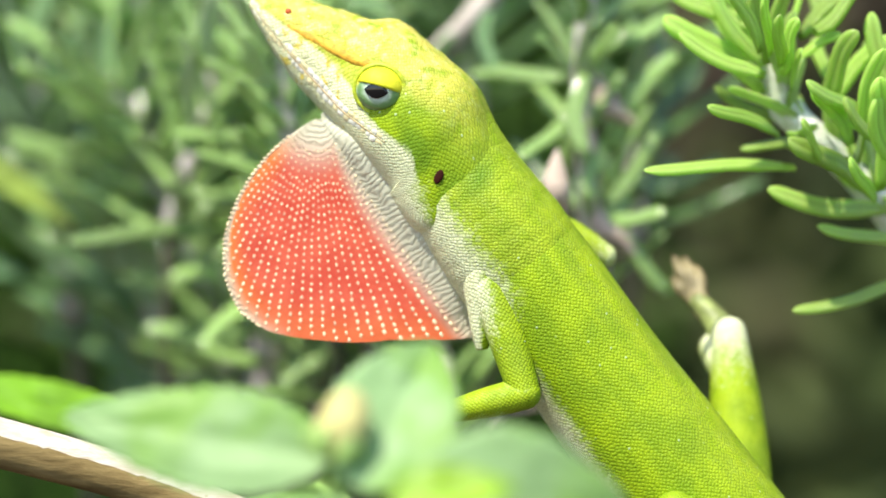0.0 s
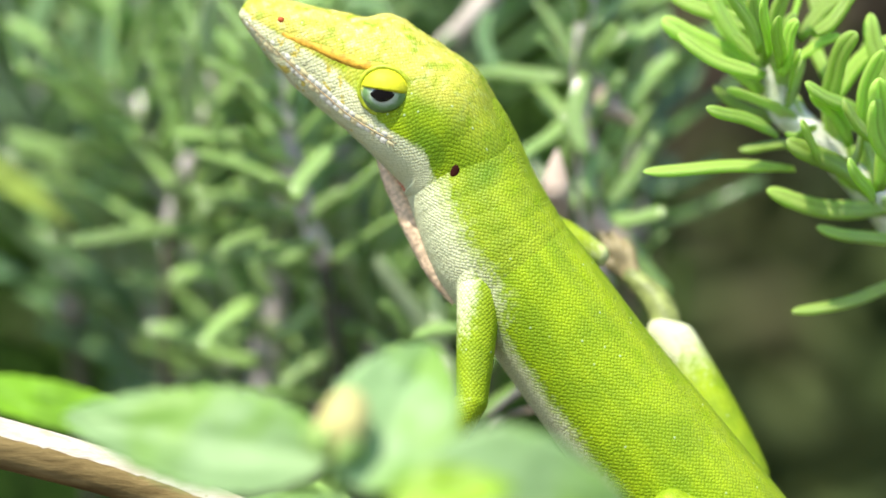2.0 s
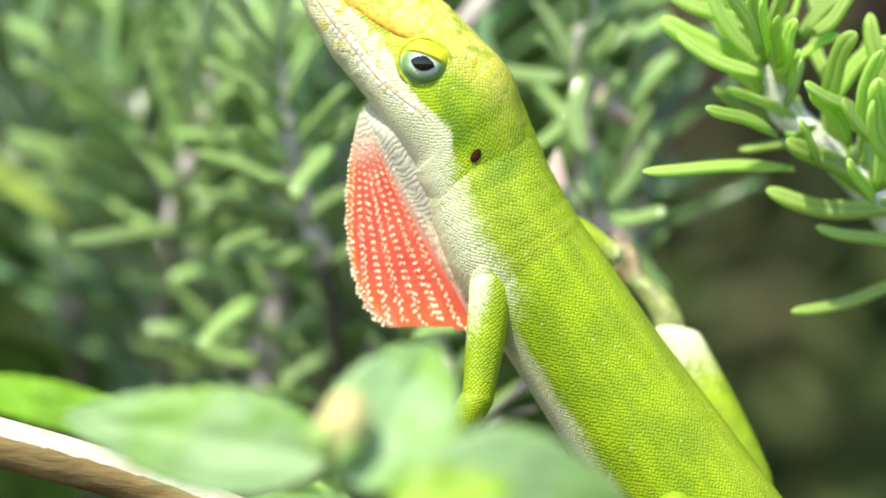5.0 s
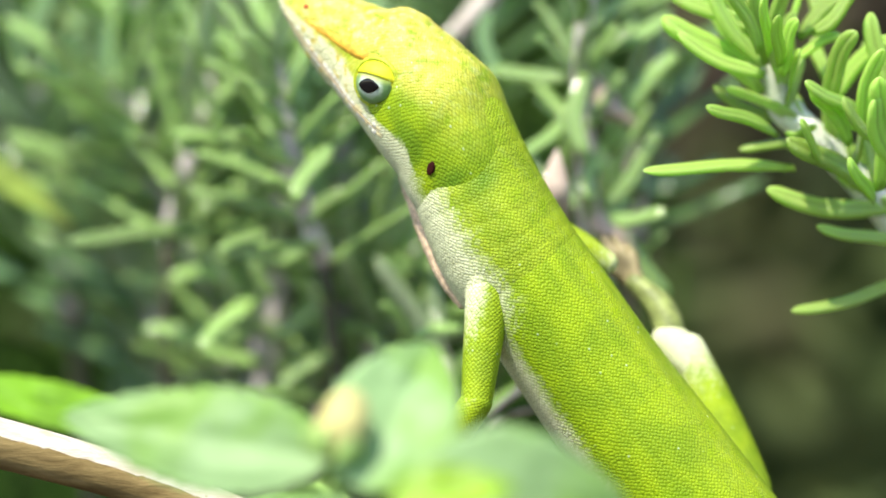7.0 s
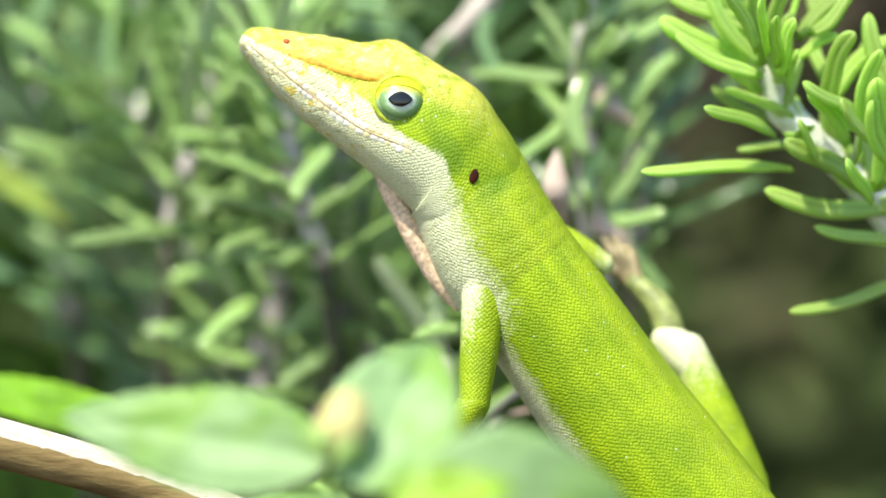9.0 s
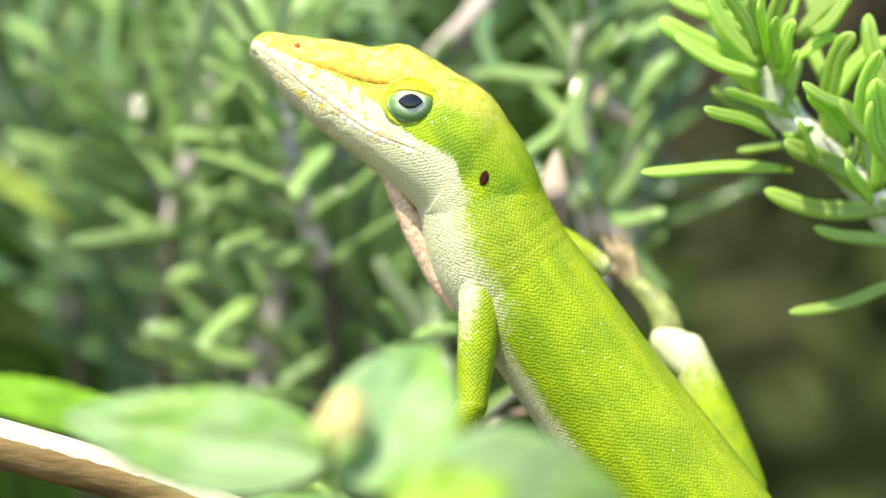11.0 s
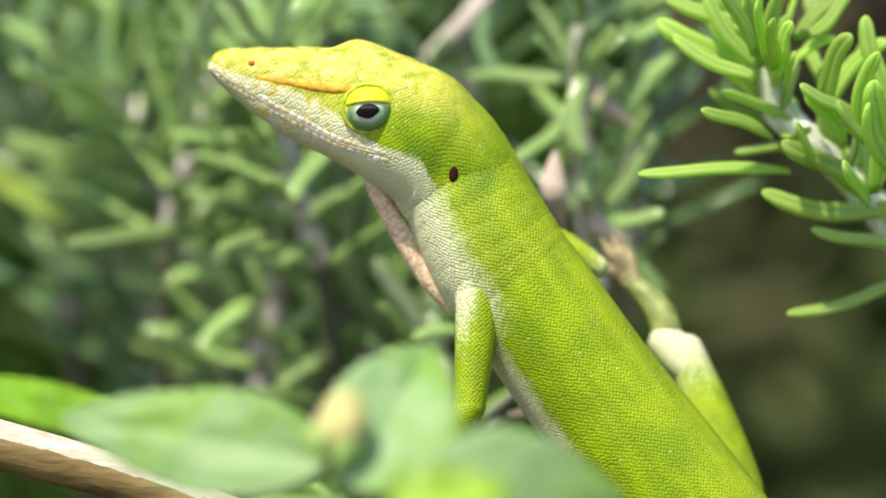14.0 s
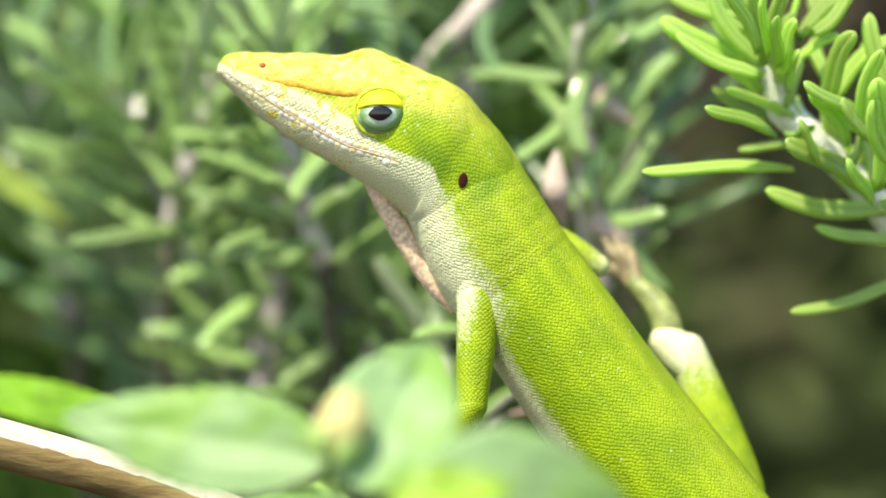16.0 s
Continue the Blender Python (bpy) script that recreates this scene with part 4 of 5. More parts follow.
def head_side(s, n):
    """How far the head's flank stands out at that place, in millimetres."""
    cols = list(zip(*HEAD_PLAN))
    top, bot, w = [float(np.interp(s, cols[0], c)) for c in cols[1:]]
    h = min(0.98, abs(n) / (top if n > 0 else bot))
    return L1 * w * math.sqrt(1 - h ** 2.4) ** (2 / 2.4)


def head():
    rows = []
    for s, top, bot, w in HEAD_PLAN:
        s, top, bot, w = [q * L1 for q in (s, top, bot, w)]
        p = on_head(s, 0, 0) / MM
        rows.append((p.x, p.z, UX, UZ, top, bot, w))
    rows += [(x - HX, z - HZ, *rest) for _, x, z, *rest in NAPE]
    me = loft("head", rows, head_zones, 100, 64, 2.3, pose(HX * MM, 0, HZ * MM), True)
    # knobbly plates on the snout and the crown
    warm = me.attributes["warm"].data
    for v in me.vertices:
        v.co += v.normal * MM * warm[v.index].value * (0.10 * noise.noise(v.co * 950) + 0.06 * noise.noise(v.co * 2100))
    return part("head", me, SKIN_HEAD, LIZ, "wedge-shaped yellow-green head with white lips", m=pose(HX * MM, 0, HZ * MM))


HEAD = head()


def patch(name, unused, r, ax, az, tilt, squash=1.0, lens=False):
    """A cap of a flattened ball facing the camera's side, its rim an ellipse ax by az."""
    verts, faces = [Vector((0, -r * squash, 0)) * MM], []
    n, rings = 28, 6
    for i in range(1, rings + 1):
        for j in range(n):
            a = 2 * math.pi * j / n
            x, z = ax * i / rings * math.cos(a), az * i / rings * math.sin(a)
            if lens:
                z *= 1 - 0.45 * abs(math.cos(a)) ** 2
            x, z = x * math.cos(tilt) - z * math.sin(tilt), x * math.sin(tilt) + z * math.cos(tilt)
            y = -math.sqrt(max(0, r * r - x * x - z * z)) * squash
            verts.append(Vector((x, y, z)) * MM)
    for j in range(n):
        faces.append((0, 1 + (j + 1) % n, 1 + j))
    for i in range(rings - 1):
        for j in range(n):
            a, b = 1 + i * n + j, 1 + i * n + (j + 1) % n
            faces.append((a, b, b + n, a + n))
    b = len(verts)
    for j in range(n):
        verts.append(verts[1 + (rings - 1) * n + j] + Vector((0, 0.35, 0)) * MM)
        a, c = 1 + (rings - 1) * n + j, 1 + (rings - 1) * n + (j + 1) % n
        faces.append((a, c, b + (j + 1) % n, b + j))
    return mesh_of(name, verts, faces)


LIDS = []


def lid_shell(side):
    """The upper lid: a thin shell over the top of the eyeball, its edge a little above the pupil."""
    verts, faces = [], []
    n, m = 20, 8
    for thick in (1.0, 0.94):
        for i in range(m + 1):
            for j in range(n + 1):
                a = radians(-78 + 156 * j / n)
                low = 34 - 26 * (2 * j / n - 1) ** 2
                e = radians(low + (90 - low) * i / m)
                verts.append(Vector((1.66 * math.sin(a) * math.cos(e) ** 0.8, side * 1.45 * math.cos(a) * math.cos(e), 1.54 * math.sin(e))) * thick * MM)
    w, k = n + 1, (n + 1) * (m + 1)
    for i in range(m):
        for j in range(n):
            a = i * w + j
            faces += [(a, a + 1, a + w + 1, a + w), (k + a, k + a + w, k + a + w + 1, k + a + 1)]
    for j in range(n):
        faces.append((j, k + j, k + j + 1, j + 1))
    return mesh_of("upper_lid", verts, faces)


def lip_line(s):
    return float(np.interp(s, (0, 9, 60, 133, 249, 351), (-4, -8, -18, -34, -50, -43)))


def face():
    for side in (-1, 1):
        def spot(s, n, out=0.0):
            return on_head(s * L1, n * L1, side * (head_side(s, n) + out))

        flip = Matrix.Diagonal((1, -side, 1, 1))
        eye = part("eye", ball("eye", 1.72, 1.28, 1.60, 32, 20), LID, HEAD, "round eye with a yellow lid", Matrix.Translation(spot(289, 21, -0.42)))
        for r, w in ((1.72, 0.17),):
            ring = [(r * math.cos(q * math.pi / 8), -side * -math.sqrt(max(0, 1 - (r / 1.80) ** 2)) * 1.25, r * 0.93 * math.sin(q * math.pi / 8)) for q in range(17)]
            part("lid_fold", tube("lid_fold", ring, [w] * 17, 8, 64), LID_FOLD, eye, "scaly fold round the eye")
        part("lid_rim", patch("lid_rim", None, 1.75, 1.42, 1.24, 0.10, 0.765), EYE_RING, eye, "pale blue-green lid rim", flip @ pose(0.03 * MM, 0, -0.06 * MM))
        part("pupil", patch("pupil", None, 1.83, 0.80, 0.50, 0.12, 0.765, True), PUPIL, eye, "black pupil", flip @ pose(0.0, 0, -0.10 * MM))
        LIDS.append(part("upper_lid", lid_shell(side), LID, HEAD, "yellow upper eyelid", Matrix.Translation(spot(289, 21, -0.42))))
        part("brow", tube("brow", [tuple(spot(q, n, -0.30) / MM) for q, n in ((48, -2), (73, 2), (115, 9), (158, 18), (205, 27), (240, 37), (264, 50), (290, 58))],
                          [0.06, 0.24, 0.34, 0.42, 0.46, 0.42, 0.34, 0.12], 12, 40), RIDGE, HEAD, "raised brow ridge, orange-brown for the shade below it")
        part("ear", ball("ear", 0.29, 0.09, 0.50), HOLE, HEAD, "small dark ear opening", Matrix.Translation(on_head(456 * L1, -33 * L1, side * 4.10)) @ pose(0, 0, 0, 0, 12, 0))
        part("nostril", ball("nostril", 0.24, 0.14, 0.22, 12, 8), NOSTRIL, HEAD, "tiny reddish nostril", Matrix.Translation(spot(74, 23, -0.08)))
        part("mouth", tube("mouth", [tuple(spot(q, lip_line(q), -0.03) / MM) for q in (4, 30, 80, 140, 200, 260, 320, 350)], [0.05] * 8, 6, 40), MOUTH, HEAD, "thin closed mouth line")
        rng = random.Random(2)
        for upper in (True, False):
            s = 8.0
            while s < 335:
                step = rng.uniform(9, 16)
                tall = rng.uniform(6.5, 10) * min(1.0, 0.45 + s / 120)
                verts, faces = [], []
                for i in range(4):
                    for j in range(4):
                        q = s + step * (0.04 + 0.92 * i / 3)
                        n = lip_line(q) + (1.5 + tall * j / 3) * (1 if upper else -1)
                        inner = 1 if i in (1, 2) and j in (1, 2) else 0
                        verts.append(spot(q, n, 0.03 if inner else -0.02))
                for i in range(3):
                    for j in range(3):
                        a = 4 * i + j
                        faces.append((a, a + 1, a + 5, a + 4))
                yellow = rng.random() < (0.30 if upper else 0.45)
                part("lip_scale", mesh_of("lip_scale", verts, faces), LIP_YELLOW if yellow else LIP, HEAD)
                s += step


face()


def neck_zones(u, v, h, c):
    return (smooth(h, -0.10, 0.90), 0.1, 0.0, 1.0)


def limb(name, length, r0, r1, mat, parent, pale=0.0, swell=0.12, lead=1.0, arch=0.0, zone=None, root=()):
    """A limb of that length along x with rounded ends."""
    rows = []
    qs = [(-r0 * lead * math.cos(e * math.pi / 10), r0 * math.sin(e * math.pi / 10)) for e in range(0, 5)]
    qs = list(root) or qs
    qs += [(length * q, r0 + (r1 - r0) * q) for q in (0.0, 0.15, 0.35, 0.6, 0.85, 1.0)]
    qs += [(length + r1 * math.sin(e * math.pi / 10), r1 * math.cos(e * math.pi / 10)) for e in range(1, 6)]
    for x, r in qs:
        r = max(0.05, r) * (1 + swell * math.sin(math.pi * min(1, max(0, x / length))))
        rows.append((x, arch * math.sin(math.pi * min(1, max(0, x / length))), 0, 1, r, r, r))
    return part(name, loft(name, rows, zone or (lambda u, v, h, c: (pale * smooth(-h, -0.8, 0.6) * (1 - smooth(u, 0.3, 0.75)), 0.05, 0.0, 1.0)), 48, 28, 2.0), mat, parent)


UPPER = limb("upper_arm", 7.46, 1.55, 1.05, SKIN, LIZ, swell=0.0, root=((-5.2, 0.15), (-4.4, 0.45), (-3.2, 0.85), (-2.0, 1.18), (-0.9, 1.42)), zone=lambda u, v, h, c: (0.9 * smooth(-h, -0.35, 0.7) * (1 - smooth(u, 0.30, 0.62)), 0.05, 0.0, 1.0))
FORE = limb("forearm", 4.78, 1.07, 0.77, SKIN_FINE, LIZ, 0.2)
# The pale shank end and ankle paint a strong sun highlight on the skin.
SHANK = limb("shank", 10.33, 2.07, 1.22, SKIN_FINE, LIZ, zone=lambda u, v, h, c: (0.85 * smooth(u, 0.48, 0.72), 0.05, 0.0, 1.0))
ANKLE = limb("ankle", 2.76, 1.34, 1.34, SKIN_FINE, LIZ, swell=0.08, zone=lambda u, v, h, c: (0.78 - 0.35 * smooth(h, 0.2, 1.0), 0.1, 0.0, 1.0))


def foot(name, length, parent, mat, toes, r, arch=0.0):
    """A slender foot with long toes along x."""
    ob = limb(name, length * 0.52, r, r * 0.7, mat, parent, arch=arch)
    for ang, ll in toes:
        a = radians(ang)
        c, s = math.cos(a), math.sin(a)
        b = length * 0.50
        part("toe", tube("toe", [(b * 0.8, 0, 0), (b + c * ll * 0.3, s * ll * 0.12, s * ll * 0.28), (b + c * ll * 0.65, 0, s * ll * 0.5), (b + c * ll, 0.3, s * ll * 0.62)],
                         [r * 0.55, r * 0.42, r * 0.5, r * 0.16], 8), TOE, ob, "slender brownish toe with a pale pad")
    return ob


FOOT_SKIN = plain("foot_skin", (0.22, 0.26, 0.08), 0.5, scale=900, vary=0.35)
TOE = plain("toe_skin", (0.22, 0.18, 0.09), 0.5, scale=700, vary=0.35)
FOOT = foot("hind_foot", 9.95, LIZ, FOOT_SKIN, ((-22, 3.44), (-6, 4.21), (8, 4.59), (30, 3.44)), 1.1, -0.6)
HAND = foot("forefoot", 3.06, LIZ, SKIN_FINE, ((-35, 1.91), (-12, 2.30), (10, 2.49), (35, 1.91)), 0.69)
FAR_ARM = limb("far_arm", 3.52, 1.30, 0.84, SKIN_FINE, TORSO, zone=lambda u, v, h, c: (0.45 * smooth(u, 0.3, 0.8), 0.1, 0.0, 1.0))


def aim(p, t, y=0.0):
    """A pose at p (x, z in millimetres, and y) whose x axis points to t."""
    a, b = Vector((p[0], p[2] if len(p) > 2 else y, p[1])), Vector((t[0], t[2] if len(t) > 2 else y, t[1]))
    x = (b - a).normalized()
    yy = Vector((0, 1, 0)) - x * x.y
    yy.normalize()
    m = Matrix((x, yy, x.cross(yy))).transposed().to_4x4()
    m.translation = a * MM
    return m


NEAR_THIGH = limb("near_thigh", 7.65, 1.30, 2.30, SKIN_FINE, TORSO)
sx, sz = (4.32, -1.19)
NEAR_THIGH.matrix_basis = aim(((14.69, -17.76)[0] - sx, (14.69, -17.76)[1] - sz), ((20.89, -22.16)[0] - sx, (20.89, -22.16)[1] - sz), -5.2)
FAR_ARM.matrix_basis = aim(((7.69, 0.42)[0] - sx, (7.69, 0.42)[1] - sz), ((11.52, -1.49)[0] - sx, (11.52, -1.49)[1] - sz), 4.2)

# the dewlap: blades of a fan, hinged under the chin, that swing forward from the throat
BLADES, STEP = 20, 4.8
FULL = 95.0


def rim(deg):
    """How far the dewlap reaches from the hinge, by the angle swept from the throat."""
    return L1 * float(np.interp(deg, (-100, -70, -45, -28, -14, -4, 0, 9, 18, 35, 50, 58, 66, 74, 82, 90, 96), (60, 100, 145, 200, 330, 430, 458, 422, 396, 378, 372, 356, 318, 262, 186, 102, 30)))


def flare(deg, r):
    """Half the thickness of the fan: thin skin that swells where it passes into the throat."""
    d = r * math.sin(radians(deg))
    t = 0.55 * math.exp(-d / 0.9) if d > 0 else 0.55 + 0.9 * math.sqrt(-d)
    return 0.05 + min(1.7, t) * (0.3 + 0.7 * smooth(deg, -55, -14)) * smooth(r, 0.2, 3.0) * smooth(rim(deg) - r, 0.0, 2.5)


def dewlap():
    out = []
    for k in range(BLADES):
        a0, a1 = k * STEP - (100 if k == 0 else 4), (k + 1) * STEP
        verts, faces, edge, pale, reach = [], [], [], [], []
        na, nr = 30 if k == 0 else 10, 24
        for side in (-1, 1):
            for i in range(na + 1):
                a = a0 + (a1 - a0) * i / na
                for j in range(nr + 1):
                    f = j / nr
                    r = 0.2 * (1 - f) + rim(a) * f
                    verts.append(Vector((math.cos(radians(a)) * r, side * flare(a, r) * (1 - 0.5 * f ** 6), -math.sin(radians(a)) * r)) * MM)
                    reach.append(r)
                    away = rim(a) * (1 - f)
                    edge.append(max((0.45 + 0.55 * smooth(a, 45, 65)) * smooth(-away, -3.2, -0.3), smooth(a, 66, 88)))
                    pale.append(max(0.95 * smooth(-away, -0.75, -0.35) * smooth(a, 40, 58), 1 - smooth(a, 0, 6 + 24 * (1 - f) ** 1.4), 0.95 * (1 - smooth(r, 1.2, 4.6))))
        n = (na + 1) * (nr + 1)
        for i in range(na):
            for j in range(nr):
                a = i * (nr + 1) + j
                faces += [(a, a + 1, a + nr + 2, a + nr + 1), (n + a, n + a + nr + 1, n + a + nr + 2, n + a + 1)]
        base = len(verts)
        for side in (0, n):
            for i in range(na + 1):
                j = side + i * (nr + 1) + nr
                verts.append(verts[j])
                edge.append(edge[j]), pale.append(pale[j]), reach.append(reach[j])
        for i in range(na):
            a = base + i
            faces.append((a, a + na + 1, a + na + 2, a + 1))
        blade = part("dewlap_fold", finish(mesh_of("dewlap_fold", verts, faces, {"edge": edge, "pale": pale, "reach": reach}), DEWLAP), DEWLAP, LIZ, "coral red fold of the throat fan")
        verts, faces = [], []
        for row in range(1, 31):
            rng = random.Random(row)
            q = rng.uniform(0, 0.4)
            r = 2.2 + q if row % 2 else 4.4 + q
            while r < 19:
                here = row * 3.15 + 7.0 * (1 - r / 15.0) * (row / 30.0) + rng.uniform(-0.25, 0.25)
                s = (0.075 + 0.045 * r / 14.0) * rng.uniform(0.8, 1.2)
                mid, r = r, r + 0.50 * rng.uniform(0.85, 1.15)
                if not k * STEP - 0.3 <= here < (k + 1) * STEP - 0.3 or mid > rim(here) - 0.12:
                    continue
                ca, sa = math.cos(radians(here)), math.sin(radians(here))
                x, z = ca * mid, -sa * mid
                proud = flare(here, mid)
                for y in (-1, 1):
                    base = len(verts)
                    for i in range(6):
                        t = i * math.pi / 3
                        along, across = 1.5 * s * math.cos(t), s * math.sin(t)
                        verts.append(Vector((x + along * ca - across * sa, y * (proud - 0.03), z - along * sa - across * ca)) * MM)
                    verts.append(Vector((x, y * (proud + 0.08), z)) * MM)
                    for i in range(6):
                        faces.append((base + i, base + (i + 1) % 6, base + 6))
        # a beaded rim
        a = max(52.0, k * STEP)
        while a < min((k + 1) * STEP, 94):
            r = rim(a)
            ca, sa = math.cos(radians(a)), math.sin(radians(a))
            base = len(verts)
            for y in (-1, 1):
                for i in range(6):
                    t = i * math.pi / 3
                    verts.append(Vector((ca * r + 0.11 * math.cos(t), y * 0.09, -sa * r + 0.11 * math.sin(t))) * MM)
            for i in range(6):
                n = (i + 1) % 6
                faces.append((base + i, base + n, base + 6 + n, base + 6 + i))
            faces += [tuple(base + i for i in range(6)), tuple(base + 6 + i for i in range(6))]
            d = math.hypot(rim(a + 0.5) - r, r * radians(0.5)) / 0.5
            a += 0.34 / max(d, 0.01)
        sc = part("pale_scaling", mesh_of("pale_scaling", verts, faces), DEWLAP_SCALE, blade, "rows of small pale scales")
        tagged(sc, kind="stuff")
        out.append(blade)
    return out


FOLDS = dewlap()

CREST = part("throat_fold", tube("throat_fold", [(0, 0, -0.3), (2.0, 0, 0.0), (6.0, 0, 0.1), (9.5, 0, 0.0), (12.4, 0, -0.2)], [0.4, 0.7, 0.78, 0.66, 0.35], 14, 60, 0.06, 5),
             FOLDED, LIZ, "folded pinkish beige skin along the throat")

# ---- movement ----
HEAD_ROWS = [(0, -0.53, 0.69, 5, 16, -11), (0.1, -0.47, 1.27, 12, 13, -16), (0.2, -1.56, 0.97, 10, 14, -15), (0.3, -2.06, 1.55, 9, 11, -11), (0.4, -2.41, 2.08, 15, 8, -12), (0.5, -2.92, 1.02, 7, 10, -9), (0.6, -1.93, 0.66, 6, 7, -3), (0.7, -2.40, 0.15, 3, 5, -2), (0.8, -2.36, 0.08, 4, 5, -1), (0.9, -2.65, 0.72, 17, 3, -10), (1, -3.32, -0.21, 14, 7, -9), (1.5, -3.29, -0.26, 14, 8, -10), (1.6, -3.62, -0.49, 14, 7, -9), (1.7, -3.03, 0.25, 15, 6, -12), (1.8, -0.83, 1.42, 16, 9, -8), (1.9, -0.48, 1.44, 15, 10, -6), (2, 0.16, 1.44, 12, 10, -7), (2.1, 0.66, 1.75, 12, 9, -10), (2.3, -2.37, 0.30, 17, 9, -10), (2.5, -1.67, 0.43, 14, 11, -7), (2.6, -2.45, -0.15, 10, 10, -4), (2.7, -1.93, 0.47, 12, 7, -6), (2.8, 0.48, 1.08, -3, 12, 1), (2.9, -2.61, -0.82, -2, 13, 2), (3, -2.61, -0.85, -2, 12, 4), (3.1, -2.65, -1.03, -3, 12, 3), (3.2, 1.02, 1.42, 0, 15, -2), (3.3, 0.28, 1.21, -0, 15, 2), (3.4, 0.01, 0.70, -5, 14, 2), (3.5, 2.28, 2.69, 4, 26, 11), (3.6, 0.82, 2.37, 6, 20, 15), (3.7, 1.61, 2.72, 5, 20, 14), (3.8, 2.42, 3.71, 8, 26, 17), (3.9, 1.58, 2.88, 3, 22, 9), (4, 1.36, 2.77, 4, 23, 10), (4.1, 2.76, 2.92, 2, 25, 7), (4.2, 1.74, 2.22, 1, 25, 4), (6.3, 0.56, 1.33, 2, 15, -11), (6.5, 0.55, 1.37, 4, 14, -11), (6.7, 0.55, 2.20, 14, 15, -26), (7, 0.33, 1.61, 10, 16, -31), (7.3, 0.35, 1.37, 10, 16, -30), (7.4, -0.31, 1.47, 20, 11, -20), (7.5, -0.09, 1.70, 24, 10, -20), (8, 0.04, 0.86, 5, 6, -4), (8.5, 0.08, 0.88, 5, 6, -4), (9, 0.52, -0.04, -5, 7, 3), (9.2, 1.19, -0.25, -9, 7, 4), (11.3, 1.32, -0.31, -7, 7, 1), (11.5, 1.37, -0.49, -8, 7, 0), (12, 1.25, -0.66, -8, 7, 1), (12.5, 1.11, -0.63, -8, 7, 1), (12.8, 1.01, -0.49, -6, 6, -1), (13, 1.09, 0.46, 2, 2, -5), (13.1, -0.53, 0.43, 3, -0, -4), (13.5, -0.36, 0.95, 6, -3, -5), (14, -0.31, 0.85, 6, -2, -4), (14.5, 0.00, 0.00, 0, 0, 0), (16, -0.02, -0.03, -0, 0, 0)]
TORSO_ROWS = [(0, 4.74, -0.50, -0.0), (0.1, 4.67, -0.65, -0.0), (0.2, 3.28, -0.73, -1.0), (0.3, 2.66, -0.12, -2.8), (0.4, 2.77, -0.24, -3.4), (0.5, 2.74, -0.31, -4.0), (1, 2.84, -0.82, -4.3), (1.5, 2.74, -1.04, -4.9), (1.7, 2.82, -1.04, -4.8), (1.8, 3.69, -0.73, -2.0), (2, 4.22, -0.56, -1.2), (2.5, 3.96, -0.89, -2.0), (2.7, 3.89, -0.97, -2.4), (2.8, 4.73, -0.54, -1.0), (2.9, 3.89, -0.97, -2.4), (3.1, 3.77, -1.05, -2.4), (3.2, 4.94, -0.42, -0.0), (3.5, 5.26, -0.20, 1.8), (4, 5.40, 0.00, 2.2), (4.2, 5.36, -0.04, 2.0), (6.3, 4.94, -0.61, 0.8), (7, 4.86, -0.92, 0.6), (8, 4.71, -0.96, 0.3), (9, 4.59, -1.07, -0.0), (11.3, 4.40, -1.15, -0.0), (12, 4.29, -1.30, -0.0), (13, 4.13, -1.30, -0.0), (13.5, 4.32, -1.15, -0.0), (16, 4.29, -1.19, -0.0)]
ELBOW = [(0, 5.40, -9.53), (0.1, 3.52, -10.48), (0.2, 4.17, -9.68), (0.3, 0.04, -9.53), (0.4, 0.61, -10.10), (0.5, 0.92, -10.10), (1, 1.76, -10.10), (2, 1.91, -9.99), (3, 1.91, -10.10), (3.5, 2.22, -9.83), (4.2, 2.30, -9.76), (6.3, 2.30, -9.91), (7, 2.22, -10.06), (9, 2.07, -10.14), (12, 1.88, -10.29), (16, 1.91, -10.29)]
WRIST = [(0, 0.61, -10.75), (0.1, 0.08, -13.74), (0.2, 0.61, -12.51), (0.3, -1.49, -13.35), (0.4, -1.49, -13.93), (0.5, -0.73, -13.93), (1, -0.46, -14.20), (16, -0.38, -14.20)]
ANKLES = [(0, 20.40, -8.84), (0.1, 19.55, -9.15), (0.2, 19.44, -8.57), (0.3, 18.29, -8.00), (0.4, 16.88, -6.93), (0.5, 16.61, -6.85), (1, 17.07, -7.61), (2, 17.37, -8.00), (4, 17.83, -8.30), (7, 17.83, -8.46), (16, 17.76, -8.53)]
HEELS = [(0, 20.09, -8.19), (0.1, 18.98, -7.61), (0.2, 18.79, -7.61), (0.3, 17.83, -6.08), (0.4, 15.61, -4.94), (0.5, 15.31, -4.94), (1, 15.77, -6.01), (2, 15.99, -6.31), (4, 16.30, -6.54), (7, 16.22, -6.70), (16, 16.15, -6.77)]
TIPS = [(0, 17.98, -2.53), (0.1, 14.43, -0.11), (0.2, 15.34, -0.11), (0.3, 14.01, 0.80), (0.4, 12.09, 1.38), (0.5, 11.79, 1.38), (1, 11.79, 1.26), (16, 11.94, 1.11)]
OPEN = [(0, 1.0), (0.4, 0.95), (0.5, 0.89), (0.6, 0.84), (0.7, 0.78), (0.8, 0.66), (0.9, 0.48), (1.0, 0.32), (1.2, 0.12), (1.5, 0.04), (2.8, 0.06), (2.9, 0.28),
        (3.0, 0.29), (3.1, 0.36), (3.2, 0.64), (3.3, 0.74), (3.4, 0.86), (3.5, 0.97), (3.6, 1.0), (4.5, 1.0), (4.8, 0.8), (5.1, 0.3), (5.4, 0.03), (16, 0.0)]
